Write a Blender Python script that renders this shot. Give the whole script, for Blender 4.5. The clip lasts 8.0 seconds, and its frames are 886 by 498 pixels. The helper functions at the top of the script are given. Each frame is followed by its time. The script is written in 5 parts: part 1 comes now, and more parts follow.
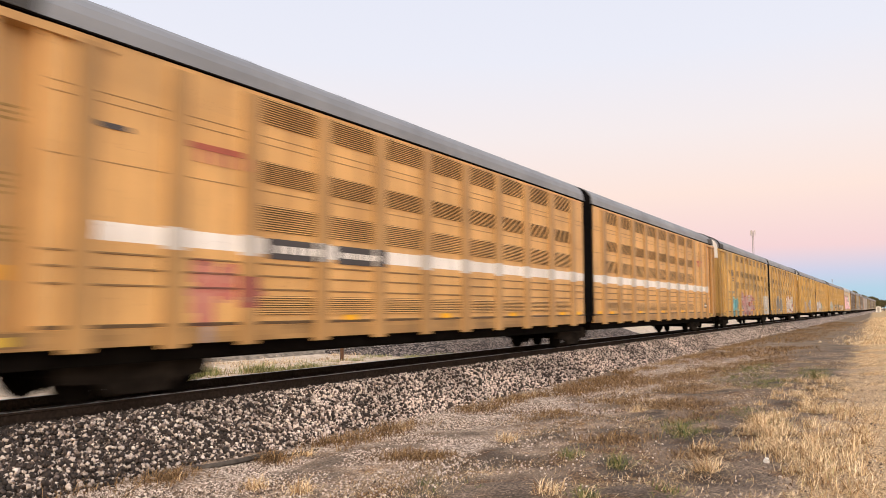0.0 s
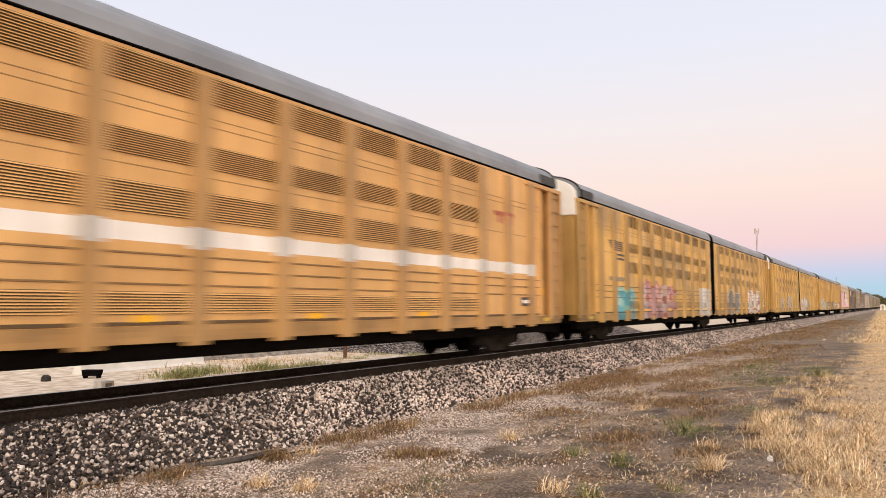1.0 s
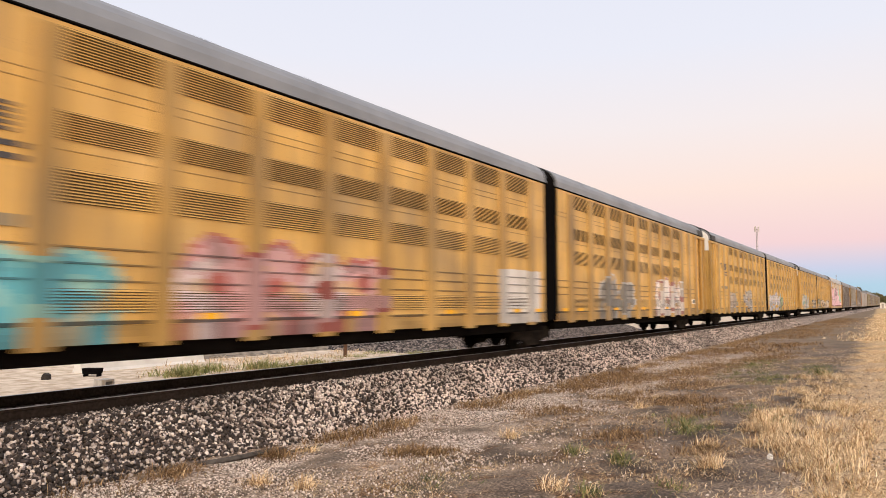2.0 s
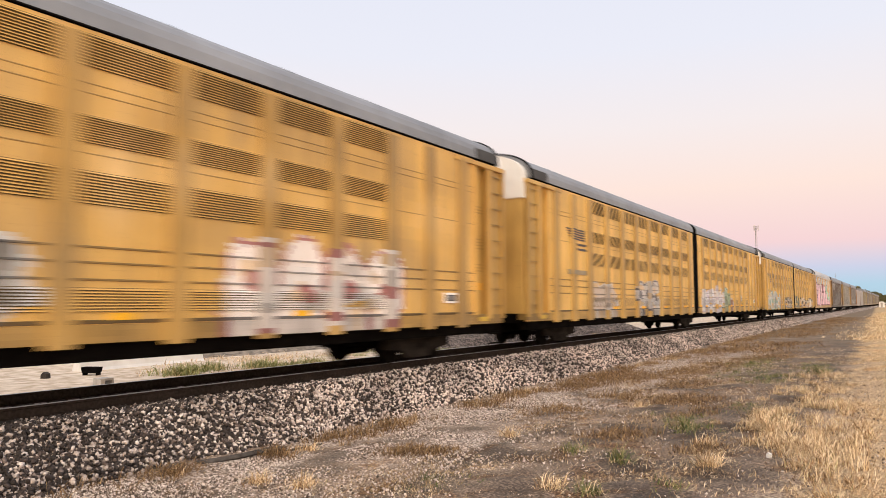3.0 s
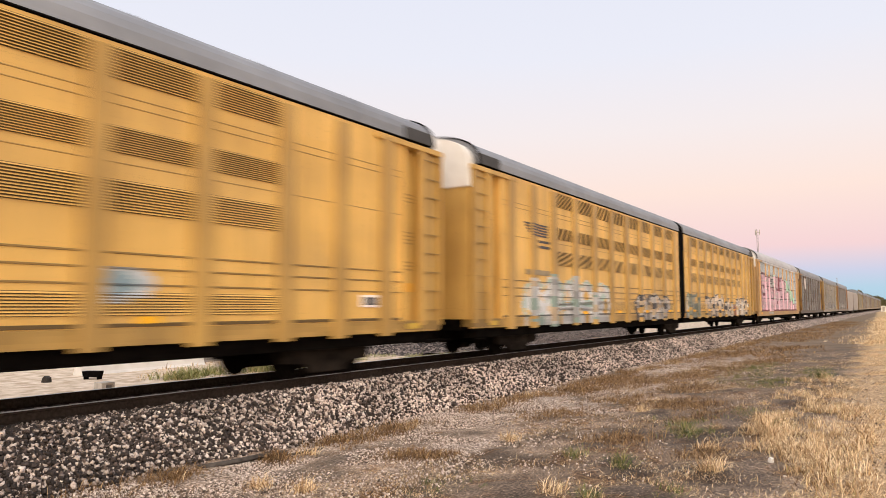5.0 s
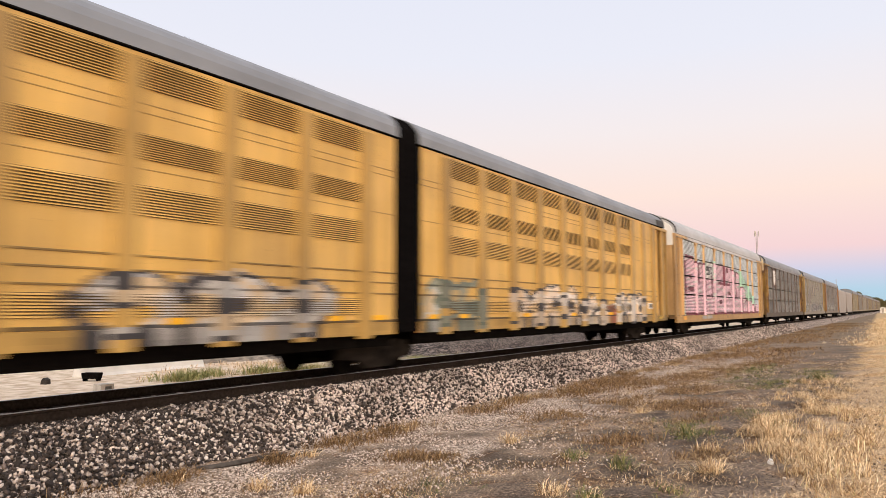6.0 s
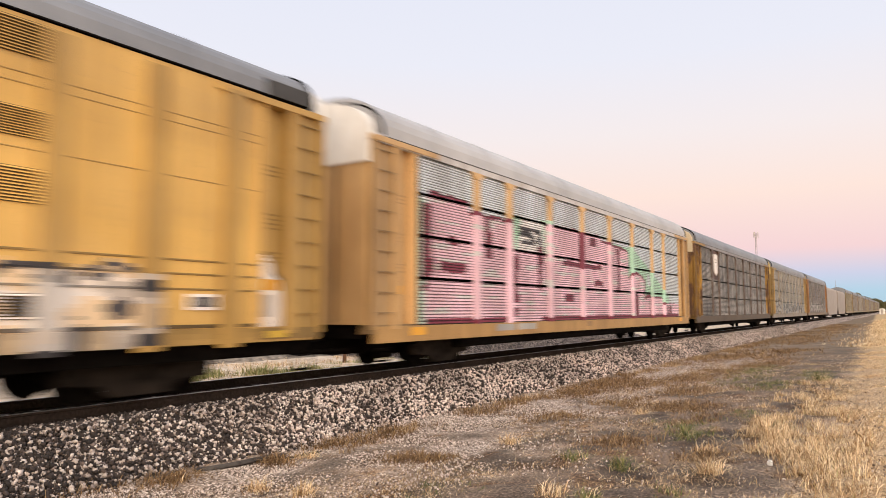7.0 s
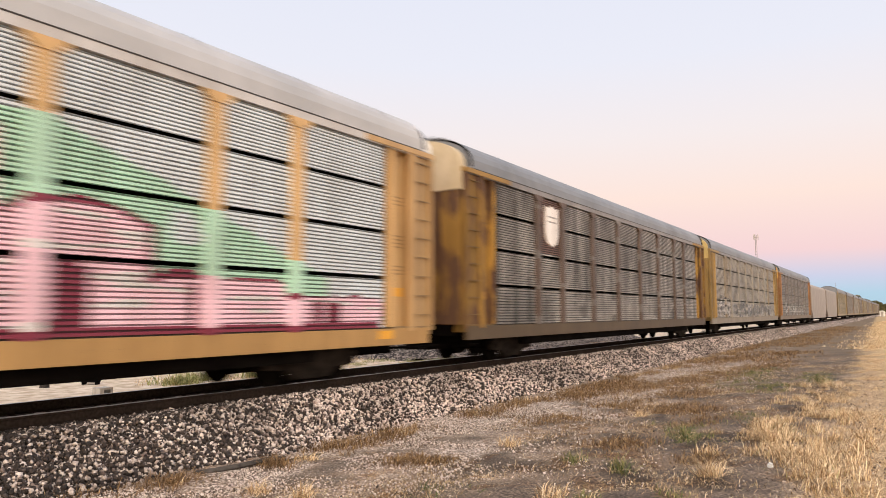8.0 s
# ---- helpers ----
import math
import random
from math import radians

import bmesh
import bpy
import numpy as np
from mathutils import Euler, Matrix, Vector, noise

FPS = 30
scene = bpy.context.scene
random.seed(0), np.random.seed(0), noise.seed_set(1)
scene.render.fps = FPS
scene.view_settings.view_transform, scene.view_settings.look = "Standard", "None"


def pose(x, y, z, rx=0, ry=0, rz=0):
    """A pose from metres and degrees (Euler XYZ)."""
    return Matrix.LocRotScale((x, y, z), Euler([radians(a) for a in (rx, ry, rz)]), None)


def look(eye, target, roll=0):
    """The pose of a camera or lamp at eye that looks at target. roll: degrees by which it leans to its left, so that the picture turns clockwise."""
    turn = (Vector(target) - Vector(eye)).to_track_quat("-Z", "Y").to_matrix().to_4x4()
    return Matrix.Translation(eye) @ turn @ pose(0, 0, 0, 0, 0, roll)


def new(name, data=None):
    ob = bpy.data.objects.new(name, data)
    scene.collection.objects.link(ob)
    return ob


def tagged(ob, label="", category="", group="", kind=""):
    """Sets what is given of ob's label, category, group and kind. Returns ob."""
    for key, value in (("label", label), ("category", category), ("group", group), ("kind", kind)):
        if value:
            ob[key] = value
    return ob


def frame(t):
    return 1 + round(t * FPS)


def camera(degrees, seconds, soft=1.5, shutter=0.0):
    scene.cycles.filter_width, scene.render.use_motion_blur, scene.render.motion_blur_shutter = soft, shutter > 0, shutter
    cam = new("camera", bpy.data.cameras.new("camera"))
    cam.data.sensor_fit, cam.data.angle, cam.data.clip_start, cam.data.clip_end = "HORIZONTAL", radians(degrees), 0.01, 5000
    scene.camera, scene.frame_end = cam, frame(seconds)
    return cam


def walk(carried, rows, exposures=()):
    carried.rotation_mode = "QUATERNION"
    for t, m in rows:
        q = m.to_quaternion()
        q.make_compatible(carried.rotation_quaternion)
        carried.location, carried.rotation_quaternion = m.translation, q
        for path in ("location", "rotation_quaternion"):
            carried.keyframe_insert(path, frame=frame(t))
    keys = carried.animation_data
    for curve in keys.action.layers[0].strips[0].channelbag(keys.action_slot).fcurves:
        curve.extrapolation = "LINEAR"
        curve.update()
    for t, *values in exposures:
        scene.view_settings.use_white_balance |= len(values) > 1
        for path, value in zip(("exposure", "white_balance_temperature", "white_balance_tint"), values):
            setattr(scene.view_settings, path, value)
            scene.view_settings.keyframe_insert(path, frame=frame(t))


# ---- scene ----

# World: rail head at z = 0, the track runs along +Y, the train moves towards -Y.
TRACK_X = -10.965          # centre line of the track
HALF = 1.5525              # half width of a car
SPEED = 24.096

# ---- camera ----
cam = camera(65.294, 8.0, soft=0.68, shutter=0.45)


def aim(dx, dy):
    """The camera's pose, drifted by small angles."""
    f = 1223.7
    yaw, pitch = 33.258 + math.degrees(dx / f), 4.5045 + math.degrees(dy / f)
    y, p = radians(yaw), radians(pitch)
    way = Vector((-math.sin(y) * math.cos(p), math.cos(y) * math.cos(p), math.sin(p)))
    eye = Vector((0, 0, 1.426))
    return look(eye, eye + way, -0.011)


DRIFT = [(0, -4.5, 7.5), (0.5, -1.5, 6), (1, 1, 4), (1.5, 1.5, 2.5), (3, 0, -1), (3.5, 0, 0), (4, 0.5, 1.2),
         (4.5, 2, 4), (6, 1, 9), (6.5, 0.3, 10), (7, 0, 11), (7.5, 0, 13), (8, 0, 15)]
walk(cam, [(t, aim(dx, dy)) for t, dx, dy in DRIFT])

# ---- light: clear dusk sky, the sun just gone behind the camera ----
SUN_AZ = Vector((0.60, -0.80, 0))
world = bpy.data.worlds.new("dusk_sky")
scene.world = world
world.use_nodes = True
wn, wl = world.node_tree.nodes, world.node_tree.links
bg = wn["Background"]
coord = wn.new("ShaderNodeTexCoord")
sep = wn.new("ShaderNodeSeparateXYZ")
wl.new(coord.outputs["Generated"], sep.inputs[0])
ramp = wn.new("ShaderNodeValToRGB")
wl.new(sep.outputs["Z"], ramp.inputs[0])
for i, (at, c) in enumerate([(0.0, (0.44, 0.64, 0.76)), (0.024, (0.47, 0.66, 0.80)), (0.046, (0.62, 0.65, 0.81)), (0.080, (0.92, 0.67, 0.68)),
                             (0.155, (0.99, 0.79, 0.71)), (0.24, (0.92, 0.84, 0.84)), (0.34, (0.83, 0.84, 0.93)), (1.0, (0.58, 0.68, 0.92))]):
    e = ramp.color_ramp.elements[i] if i < 2 else ramp.color_ramp.elements.new(at)
    e.position, e.color = at, (*c, 1)
toward = wn.new("ShaderNodeVectorMath")
toward.operation = "DOT_PRODUCT"
wl.new(coord.outputs["Generated"], toward.inputs[0])
toward.inputs[1].default_value = SUN_AZ
glow = wn.new("ShaderNodeMapRange")
glow.inputs["From Min"].default_value, glow.inputs["From Max"].default_value = 0.1, 1.0
wl.new(toward.outputs["Value"], glow.inputs["Value"])
sky = wn.new("ShaderNodeTexSky")
sky.sky_type, sky.sun_disc = "NISHITA", False
sky.sun_elevation, sky.sun_rotation = radians(2.5), math.atan2(SUN_AZ.x, SUN_AZ.y)
warm = wn.new("ShaderNodeMixRGB")
warm.blend_type = "ADD"
warm.inputs[0].default_value = 0.10
wl.new(ramp.outputs[0], warm.inputs[1])
wl.new(sky.outputs[0], warm.inputs[2])
mix = wn.new("ShaderNodeMixRGB")
wl.new(glow.outputs[0], mix.inputs[0])
wl.new(ramp.outputs[0], mix.inputs[1])
wl.new(warm.outputs[0], mix.inputs[2])
wl.new(mix.outputs[0], bg.inputs["Color"])
bg.inputs["Strength"].default_value = 1.01
sun = new("sun", bpy.data.lights.new("sun", "SUN"))
sun.data.energy, sun.data.angle, sun.data.color = 3.6, radians(100), (1.0, 0.80, 0.56)
sun.matrix_world = look(Vector((0, 0, 30)) + SUN_AZ * 60 + Vector((0, 0, 36)), (0, 0, 30))
scene.view_settings.exposure = 0.0


# ---- materials ----
def material(name, rough=0.7, metal=0.0):
    m = bpy.data.materials.new(name)
    m.use_nodes = True
    b = m.node_tree.nodes["Principled BSDF"]
    b.inputs["Roughness"].default_value, b.inputs["Metallic"].default_value = rough, metal
    return m, m.node_tree.nodes, m.node_tree.links, b


def noise_node(n, l, scale, detail=6, stretch=(1, 1, 1), source="Object"):
    c, mp, t = n.new("ShaderNodeTexCoord"), n.new("ShaderNodeMapping"), n.new("ShaderNodeTexNoise")
    mp.inputs["Scale"].default_value = stretch
    t.inputs["Scale"].default_value, t.inputs["Detail"].default_value = scale, detail
    l.new(c.outputs[source], mp.inputs[0])
    l.new(mp.outputs[0], t.inputs["Vector"])
    return t


def ramp_node(n, l, value, stops):
    r = n.new("ShaderNodeValToRGB")
    for i, (at, c) in enumerate(stops):
        e = r.color_ramp.elements[i] if i < 2 else r.color_ramp.elements.new(at)
        e.position, e.color = at, (*c, 1)
    l.new(value, r.inputs[0])
    return r


def mixed(n, l, a, b, fac, mode="MIX"):
    m = n.new("ShaderNodeMixRGB")
    m.blend_type = mode
    for s, v in ((0, fac), (1, a), (2, b)):
        if hasattr(v, "is_linked"):
            l.new(v, m.inputs[s])
        else:
            m.inputs[s].default_value = v if s == 0 else (*v, 1)
    return m.outputs[0]


def bumped(n, l, b, height, strength, distance=0.02):
    k = n.new("ShaderNodeBump")
    k.inputs["Strength"].default_value, k.inputs["Distance"].default_value = strength, distance
    l.new(height, k.inputs["Height"])
    l.new(k.outputs[0], b.inputs["Normal"])


def painted_metal(name, rough=0.5, rust_from=0.66, rust_to=0.74, rust_scale=24, rust_stretch=(1, 1, 1)):
    """Weathered paint: the colour is stored with the mesh, rain streaks and grime vary it."""
    m, n, l, b = material(name, rough)
    col = n.new("ShaderNodeVertexColor")
    col.layer_name = "paint"
    streak = noise_node(n, l, 1.0, 5, (1.5, 5.0, 0.25))
    cloud = noise_node(n, l, 0.8, 7)
    s = ramp_node(n, l, streak.outputs[0], [(0.32, (0.74, 0.71, 0.68)), (0.62, (1.06, 1.06, 1.06))])
    c = ramp_node(n, l, cloud.outputs[0], [(0.30, (0.80, 0.78, 0.76)), (0.65, (1.09, 1.09, 1.09))])
    o = mixed(n, l, col.outputs[0], s.outputs[0], 0.7, "MULTIPLY")
    o = mixed(n, l, o, c.outputs[0], 0.8, "MULTIPLY")
    fine = noise_node(n, l, 24, 6)
    spot = noise_node(n, l, rust_scale, 8, rust_stretch)
    rust = ramp_node(n, l, spot.outputs[0], [(rust_from, (0, 0, 0)), (rust_to, (1, 1, 1))])
    o = mixed(n, l, o, (0.11, 0.055, 0.03), rust.outputs[0])
    l.new(o, b.inputs["Base Color"])
    bumped(n, l, b, fine.outputs[0], 0.12, 0.01)
    return m


def simple(name, c1, c2, scale, rough=0.8, metal=0.0, bump=0.3, detail=8):
    m, n, l, b = material(name, rough, metal)
    t = noise_node(n, l, scale, detail)
    big = noise_node(n, l, scale * 0.13, 4)
    r = ramp_node(n, l, t.outputs[0], [(0.3, c1), (0.7, c2)])
    g = ramp_node(n, l, big.outputs[0], [(0.3, (0.75, 0.75, 0.75)), (0.7, (1.1, 1.1, 1.1))])
    l.new(mixed(n, l, r.outputs[0], g.outputs[0], 1.0, "MULTIPLY"), b.inputs["Base Color"])
    bumped(n, l, b, t.outputs[0], bump)
    if max(c2) < 0.05:
        b.inputs["Specular IOR Level"].default_value = 0.02
    return m


def island(name, stops, rough=0.9):
    m, n, l, b = material(name, rough)
    g = n.new("ShaderNodeNewGeometry")
    r = ramp_node(n, l, g.outputs["Random Per Island"], stops)
    l.new(r.outputs[0], b.inputs["Base Color"])
    return m, n, l, b, r


M_PAINT = painted_metal("weathered_car_paint")
M_RUSTY = painted_metal("rust_eaten_paint", 0.75, 0.44, 0.56, 3.0, (1, 1, 0.30))
M_ROOF = simple("galvanised_roof", (0.235, 0.245, 0.265), (0.285, 0.295, 0.315), 3, 0.6, 0.25, 0.1)
M_ROOF_PALE = simple("pale_roof", (0.42, 0.42, 0.435), (0.48, 0.48, 0.49), 2.5, 0.6, 0.0, 0.1)
M_BLACK = simple("black_rubber", (0.003, 0.0027, 0.0027), (0.008, 0.007, 0.007), 8, 0.9)
M_UNDER = simple("grimy_underframe_steel", (0.002, 0.0017, 0.0015), (0.008, 0.0065, 0.0055), 6, 0.9)
M_TRUCK = simple("dusty_cast_steel", (0.008, 0.0065, 0.0055), (0.034, 0.027, 0.022), 5, 0.85)
M_RAIL = simple("rusty_rail_side", (0.020, 0.015, 0.012), (0.042, 0.031, 0.026), 20, 0.85, 0.0)
M_RAILTOP = simple("polished_rail_head", (0.30, 0.29, 0.28), (0.45, 0.44, 0.43), 30, 0.3, 0.9, 0.05)
M_CHEEK = simple("dark_roof_panel", (0.05, 0.05, 0.052), (0.075, 0.075, 0.078), 4, 0.8)
M_WHITE = simple("chalky_white_panel", (0.80, 0.77, 0.72), (0.88, 0.86, 0.82), 3, 0.7)
M_TIE = simple("creosoted_tie", (0.022, 0.018, 0.015), (0.055, 0.045, 0.038), 14, 0.95)


# ---- mesh helpers ----
class Build:
    """Collects faces with a paint colour each, then links them as one mesh."""

    def __init__(self):
        self.v, self.f, self.c = [], [], []

    def face(self, pts, col):
        k = len(self.v)
        self.v += [tuple(p) for p in pts]
        self.f.append(tuple(range(k, k + len(pts))))
        self.c.append(col)

    def box(self, x0, x1, y0, y1, z0, z1, col=(0.5, 0.5, 0.5)):
        y0, y1 = min(y0, y1), max(y0, y1)
        k = len(self.v)
        self.v += [(x, y, z) for x in (x0, x1) for y in (y0, y1) for z in (z0, z1)]
        for q in ((0, 1, 3, 2), (4, 6, 7, 5), (0, 4, 5, 1), (2, 3, 7, 6), (0, 2, 6, 4), (1, 5, 7, 3)):
            self.f.append(tuple(k + i for i in q))
            self.c.append(col)

    def prism(self, ring, axis, a, b, col=(0.5, 0.5, 0.5)):
        """A closed outline swept along an axis from a to b."""
        def put(p, h):
            return {"x": (h, p[0], p[1]), "y": (p[0], h, p[1]), "z": (p[0], p[1], h)}[axis]
        k, n = len(self.v), len(ring)
        self.v += [put(p, a) for p in ring] + [put(p, b) for p in ring]
        for i in range(n):
            j = (i + 1) % n
            self.f.append((k + i, k + j, k + n + j, k + n + i))
            self.c.append(col)
        self.f += [tuple(range(k + n - 1, k - 1, -1)), tuple(range(k + n, k + 2 * n))]
        self.c += [col, col]

    def disc(self, x0, x1, y, z, r, n=20, col=(0.5, 0.5, 0.5)):
        self.prism([(y + r * math.cos(6.2832 * i / n), z + r * math.sin(6.2832 * i / n)) for i in range(n)], "x", x0, x1, col)

    def grid(self, us, vs, put, paint):
        """A sheet over two lists of parameters."""
        k, nv = len(self.v), len(vs)
        self.v += [put(u, w) for u in us for w in vs]
        for i in range(len(us) - 1):
            for j in range(nv - 1):
                a = k + i * nv + j
                self.f.append((a, a + nv, a + nv + 1, a + 1))
                self.c.append(paint((us[i] + us[i + 1]) / 2, (vs[j] + vs[j + 1]) / 2))

    def mesh(self, name, mat, smooth=False, fix=True):
        me = bpy.data.meshes.new(name)
        me.from_pydata(self.v, [], self.f)
        if fix:
            bm = bmesh.new()
            bm.from_mesh(me)
            lay = bm.faces.layers.int.new("pid")
            for i, fc in enumerate(bm.faces):
                fc[lay] = i
            bmesh.ops.recalc_face_normals(bm, faces=bm.faces)
            bm.to_mesh(me)
            bm.free()
            me.attributes.remove(me.attributes["pid"])
        att = me.color_attributes.new("paint", "FLOAT_COLOR", "CORNER")
        data = np.ones((len(me.loops), 4), dtype=np.float32)
        counts = [len(f) for f in self.f]
        data[:, :3] = np.repeat(np.array(self.c, dtype=np.float32), counts, axis=0)
        att.data.foreach_set("color", data.ravel())
        me.materials.append(mat)
        if smooth:
            me.polygons.foreach_set("use_smooth", [True] * len(me.polygons))
        return me


def part(name, build, mat, parent, label="", smooth=False, fix=True):
    ob = new(name, build.mesh(name, mat, smooth, fix) if isinstance(build, Build) else build)
    ob.parent = parent
    return tagged(ob, label)


def thing(name, label, category, group="", kind=""):
    return tagged(new(name), label, category, group, kind)


def arange(a, b, step):
    n = max(1, round(abs(b - a) / step))
    return [a + (b - a) * i / n for i in range(n + 1)]

# ---- ground and track ----
def ground_z(x, y=0.0):
    """Height of the ground across the track: a gentle rise from the ballast's toe to the camera's side."""
    pts = [(-4000, -1.0), (-60, -1.0), (-16, -0.85), (-8.2, -0.82), (-5.5, -0.76), (-2.0, -0.52), (2.0, -0.30), (8, -0.2), (4000, -0.2)]
    for (a, za), (b, zb) in zip(pts, pts[1:]):
        if a <= x <= b:
            return za + (zb - za) * (x - a) / (b - a)
    return -0.2


def zone(n, l, source, lo, hi):
    """0 below lo, 1 above hi."""
    r = n.new("ShaderNodeMapRange")
    r.interpolation_type = "SMOOTHSTEP"
    r.inputs["From Min"].default_value, r.inputs["From Max"].default_value = lo, hi
    l.new(source, r.inputs["Value"])
    return r.outputs[0]


def summed(n, l, a, k, b):
    m = n.new("ShaderNodeMath")
    m.operation = "MULTIPLY_ADD"
    l.new(a, m.inputs[0])
    m.inputs[1].default_value = k
    l.new(b, m.inputs[2])
    return m.outputs[0]


def ground_material():
    m, n, l, b = material("dirt_and_dry_grass", 0.95)
    c = n.new("ShaderNodeTexCoord")
    s = n.new("ShaderNodeSeparateXYZ")
    l.new(c.outputs["Object"], s.inputs[0])
    fine, mid, big = noise_node(n, l, 34, 12), noise_node(n, l, 2.4, 10), noise_node(n, l, 0.55, 6)
    v = n.new("ShaderNodeTexVoronoi")
    v.inputs["Scale"].default_value = 38
    l.new(c.outputs["Object"], v.inputs["Vector"])
    vs = n.new("ShaderNodeSeparateColor")
    l.new(v.outputs["Color"], vs.inputs[0])
    dirt = ramp_node(n, l, fine.outputs[0], [(0.30, (0.055, 0.040, 0.029)), (0.5, (0.185, 0.135, 0.096)), (0.70, (0.50, 0.40, 0.31))])
    litter = ramp_node(n, l, fine.outputs[0], [(0.38, (0.035, 0.018, 0.009)), (0.5, (0.155, 0.082, 0.038)), (0.66, (0.42, 0.26, 0.12))])
    grit = ramp_node(n, l, vs.outputs[0], [(0.0, (0.07, 0.05, 0.037)), (0.45, (0.25, 0.185, 0.14)), (0.7, (0.52, 0.42, 0.34)), (1.0, (0.84, 0.74, 0.65))])
    straw = ramp_node(n, l, fine.outputs[0], [(0.36, (0.13, 0.08, 0.04)), (0.5, (0.40, 0.265, 0.14)), (0.64, (0.74, 0.54, 0.32))])
    patch = ramp_node(n, l, mid.outputs[0], [(0.52, (0, 0, 0)), (0.62, (1, 1, 1))])
    o = mixed(n, l, dirt.outputs[0], litter.outputs[0], patch.outputs[0])
    tone = ramp_node(n, l, noise_node(n, l, 1.1, 5).outputs[0], [(0.36, (0.42, 0.41, 0.40)), (0.60, (1.36, 1.32, 1.28))])
    o = mixed(n, l, o, tone.outputs[0], 1.0, "MULTIPLY")
    damp = mixed(n, l, (0, 0, 0), zone(n, l, summed(n, l, mid.outputs[0], 1.8, s.outputs["X"]), -3.6, -2.8), zone(n, l, summed(n, l, big.outputs[0], 1.6, s.outputs["X"]), -0.2, -0.7))
    o = mixed(n, l, o, mixed(n, l, o, (0.62, 0.60, 0.59), 1.0, "MULTIPLY"), damp)
    # gravelly service path along the toe of the ballast
    across = summed(n, l, mid.outputs[0], 1.6, s.outputs["X"])
    along = zone(n, l, across, -4.2, -4.9)
    near_toe = zone(n, l, across, -7.9, -7.3)
    spots = ramp_node(n, l, big.outputs[0], [(0.42, (0.15, 0.15, 0.15)), (0.55, (1, 1, 1))])
    k = mixed(n, l, (0, 0, 0), along, near_toe)
    k = mixed(n, l, (0, 0, 0), k, spots.outputs[0])
    o = mixed(n, l, o, grit.outputs[0], k)
    edge = zone(n, l, summed(n, l, mid.outputs[0], 1.1, summed(n, l, s.outputs["Y"], 0.022, s.outputs["X"])), -0.55, 0.55)
    o = mixed(n, l, o, straw.outputs[0], edge)
    # pale caliche yard on the far side of the track
    yard = ramp_node(n, l, mid.outputs[0], [(0.38, (0.44, 0.33, 0.22)), (0.55, (0.64, 0.52, 0.39)), (0.7, (0.74, 0.64, 0.52))])
    # the far fields
    weedy = ramp_node(n, l, big.outputs[0], [(0.35, (0.13, 0.092, 0.056)), (0.65, (0.20, 0.145, 0.09))])
    verge = mixed(n, l, weedy.outputs[0], (0.46, 0.32, 0.16), edge)
    o = mixed(n, l, o, verge, zone(n, l, summed(n, l, mid.outputs[0], 30.0, s.outputs["Y"]), 30.0, 75.0))
    o = mixed(n, l, o, yard.outputs[0], zone(n, l, s.outputs["X"], -14.6, -16.0))
    l.new(o, b.inputs["Base Color"])
    bumped(n, l, b, fine.outputs[0], 0.45, 0.02)
    return m


def ground():
    b = Build()
    xs = [-3000, -600, -200, -100, -60, -40, -30, -24, -20, -16, -13, -10] + arange(-9, 4, 0.25) + [6, 8, 12, 20, 40, 100, 400, 3000]
    ys = [-600, -100, -30, -10, 0] + arange(2, 30, 0.25) + arange(32, 60, 2) + [70, 90, 120, 160, 220, 300, 500, 900, 2000, 4500]

    def put(x, y):
        k = 0.05 * noise.noise((x * 0.9, y * 0.9, 0)) + 0.03 * noise.noise((x * 2.7, y * 2.7, 3)) if -9 < x < 4 and 2 < y < 60 else 0
        return (x, y, ground_z(x) + k)
    b.grid(xs, ys, put, lambda u, v: (0.2, 0.2, 0.2))
    return tagged(part("ground", b, ground_material(), None, smooth=True), "dry dirt verge with straw-coloured grass beside the track", "ground", kind="structure")


ground()


def gravel(x, y):
    return 0.03 * noise.noise((x * 3, y * 3, 0)) + 0.02 * noise.noise((x * 9, y * 9, 5))


def bed_z(d):
    """Top of the ballast at a distance from the centre line."""
    if d < 1.35:
        return -0.20
    return -0.20 - (d - 1.35) * 0.56 if d < 2.6 else -0.90


def ballast_material(k=1.0):
    m, n, l, b = material("crushed_stone_bed", 0.95)
    c = n.new("ShaderNodeTexCoord")
    v = n.new("ShaderNodeTexVoronoi")
    v.inputs["Scale"].default_value = 13
    l.new(c.outputs["Object"], v.inputs["Vector"])
    s = n.new("ShaderNodeSeparateColor")
    l.new(v.outputs["Color"], s.inputs[0])
    r = ramp_node(n, l, s.outputs[0], [(at, tuple(k * v for v in c)) for at, c in ((0.0, (0.025, 0.02, 0.017)), (0.45, (0.08, 0.06, 0.05)), (0.62, (0.36, 0.28, 0.235)), (1.0, (0.74, 0.62, 0.55)))])
    l.new(r.outputs[0], b.inputs["Base Color"])
    bumped(n, l, b, v.outputs["Distance"], 0.9, 0.05)
    return m


M_BED = ballast_material()


def ballast_bed():
    b = Build()
    ds = [-3.0, -2.6, -2.3, -2.0, -1.35, 0, 1.0, 1.35] + arange(1.55, 2.75, 0.2)
    ys = [-60, -20, 0] + arange(2, 50, 0.2) + [55, 60, 80, 120, 200, 400, 1000, 3000]
    b.grid(ds, ys, lambda d, y: (TRACK_X + d, y, bed_z(abs(d)) + (gravel(d, y) if 2 < y < 50 else 0)), lambda u, v: (0.3, 0.3, 0.3))
    return tagged(part("ballast_bed", b, M_BED, None, smooth=True), "sloping bed of crushed grey and white stone ballast", "ballast", kind="structure")


ballast_bed()


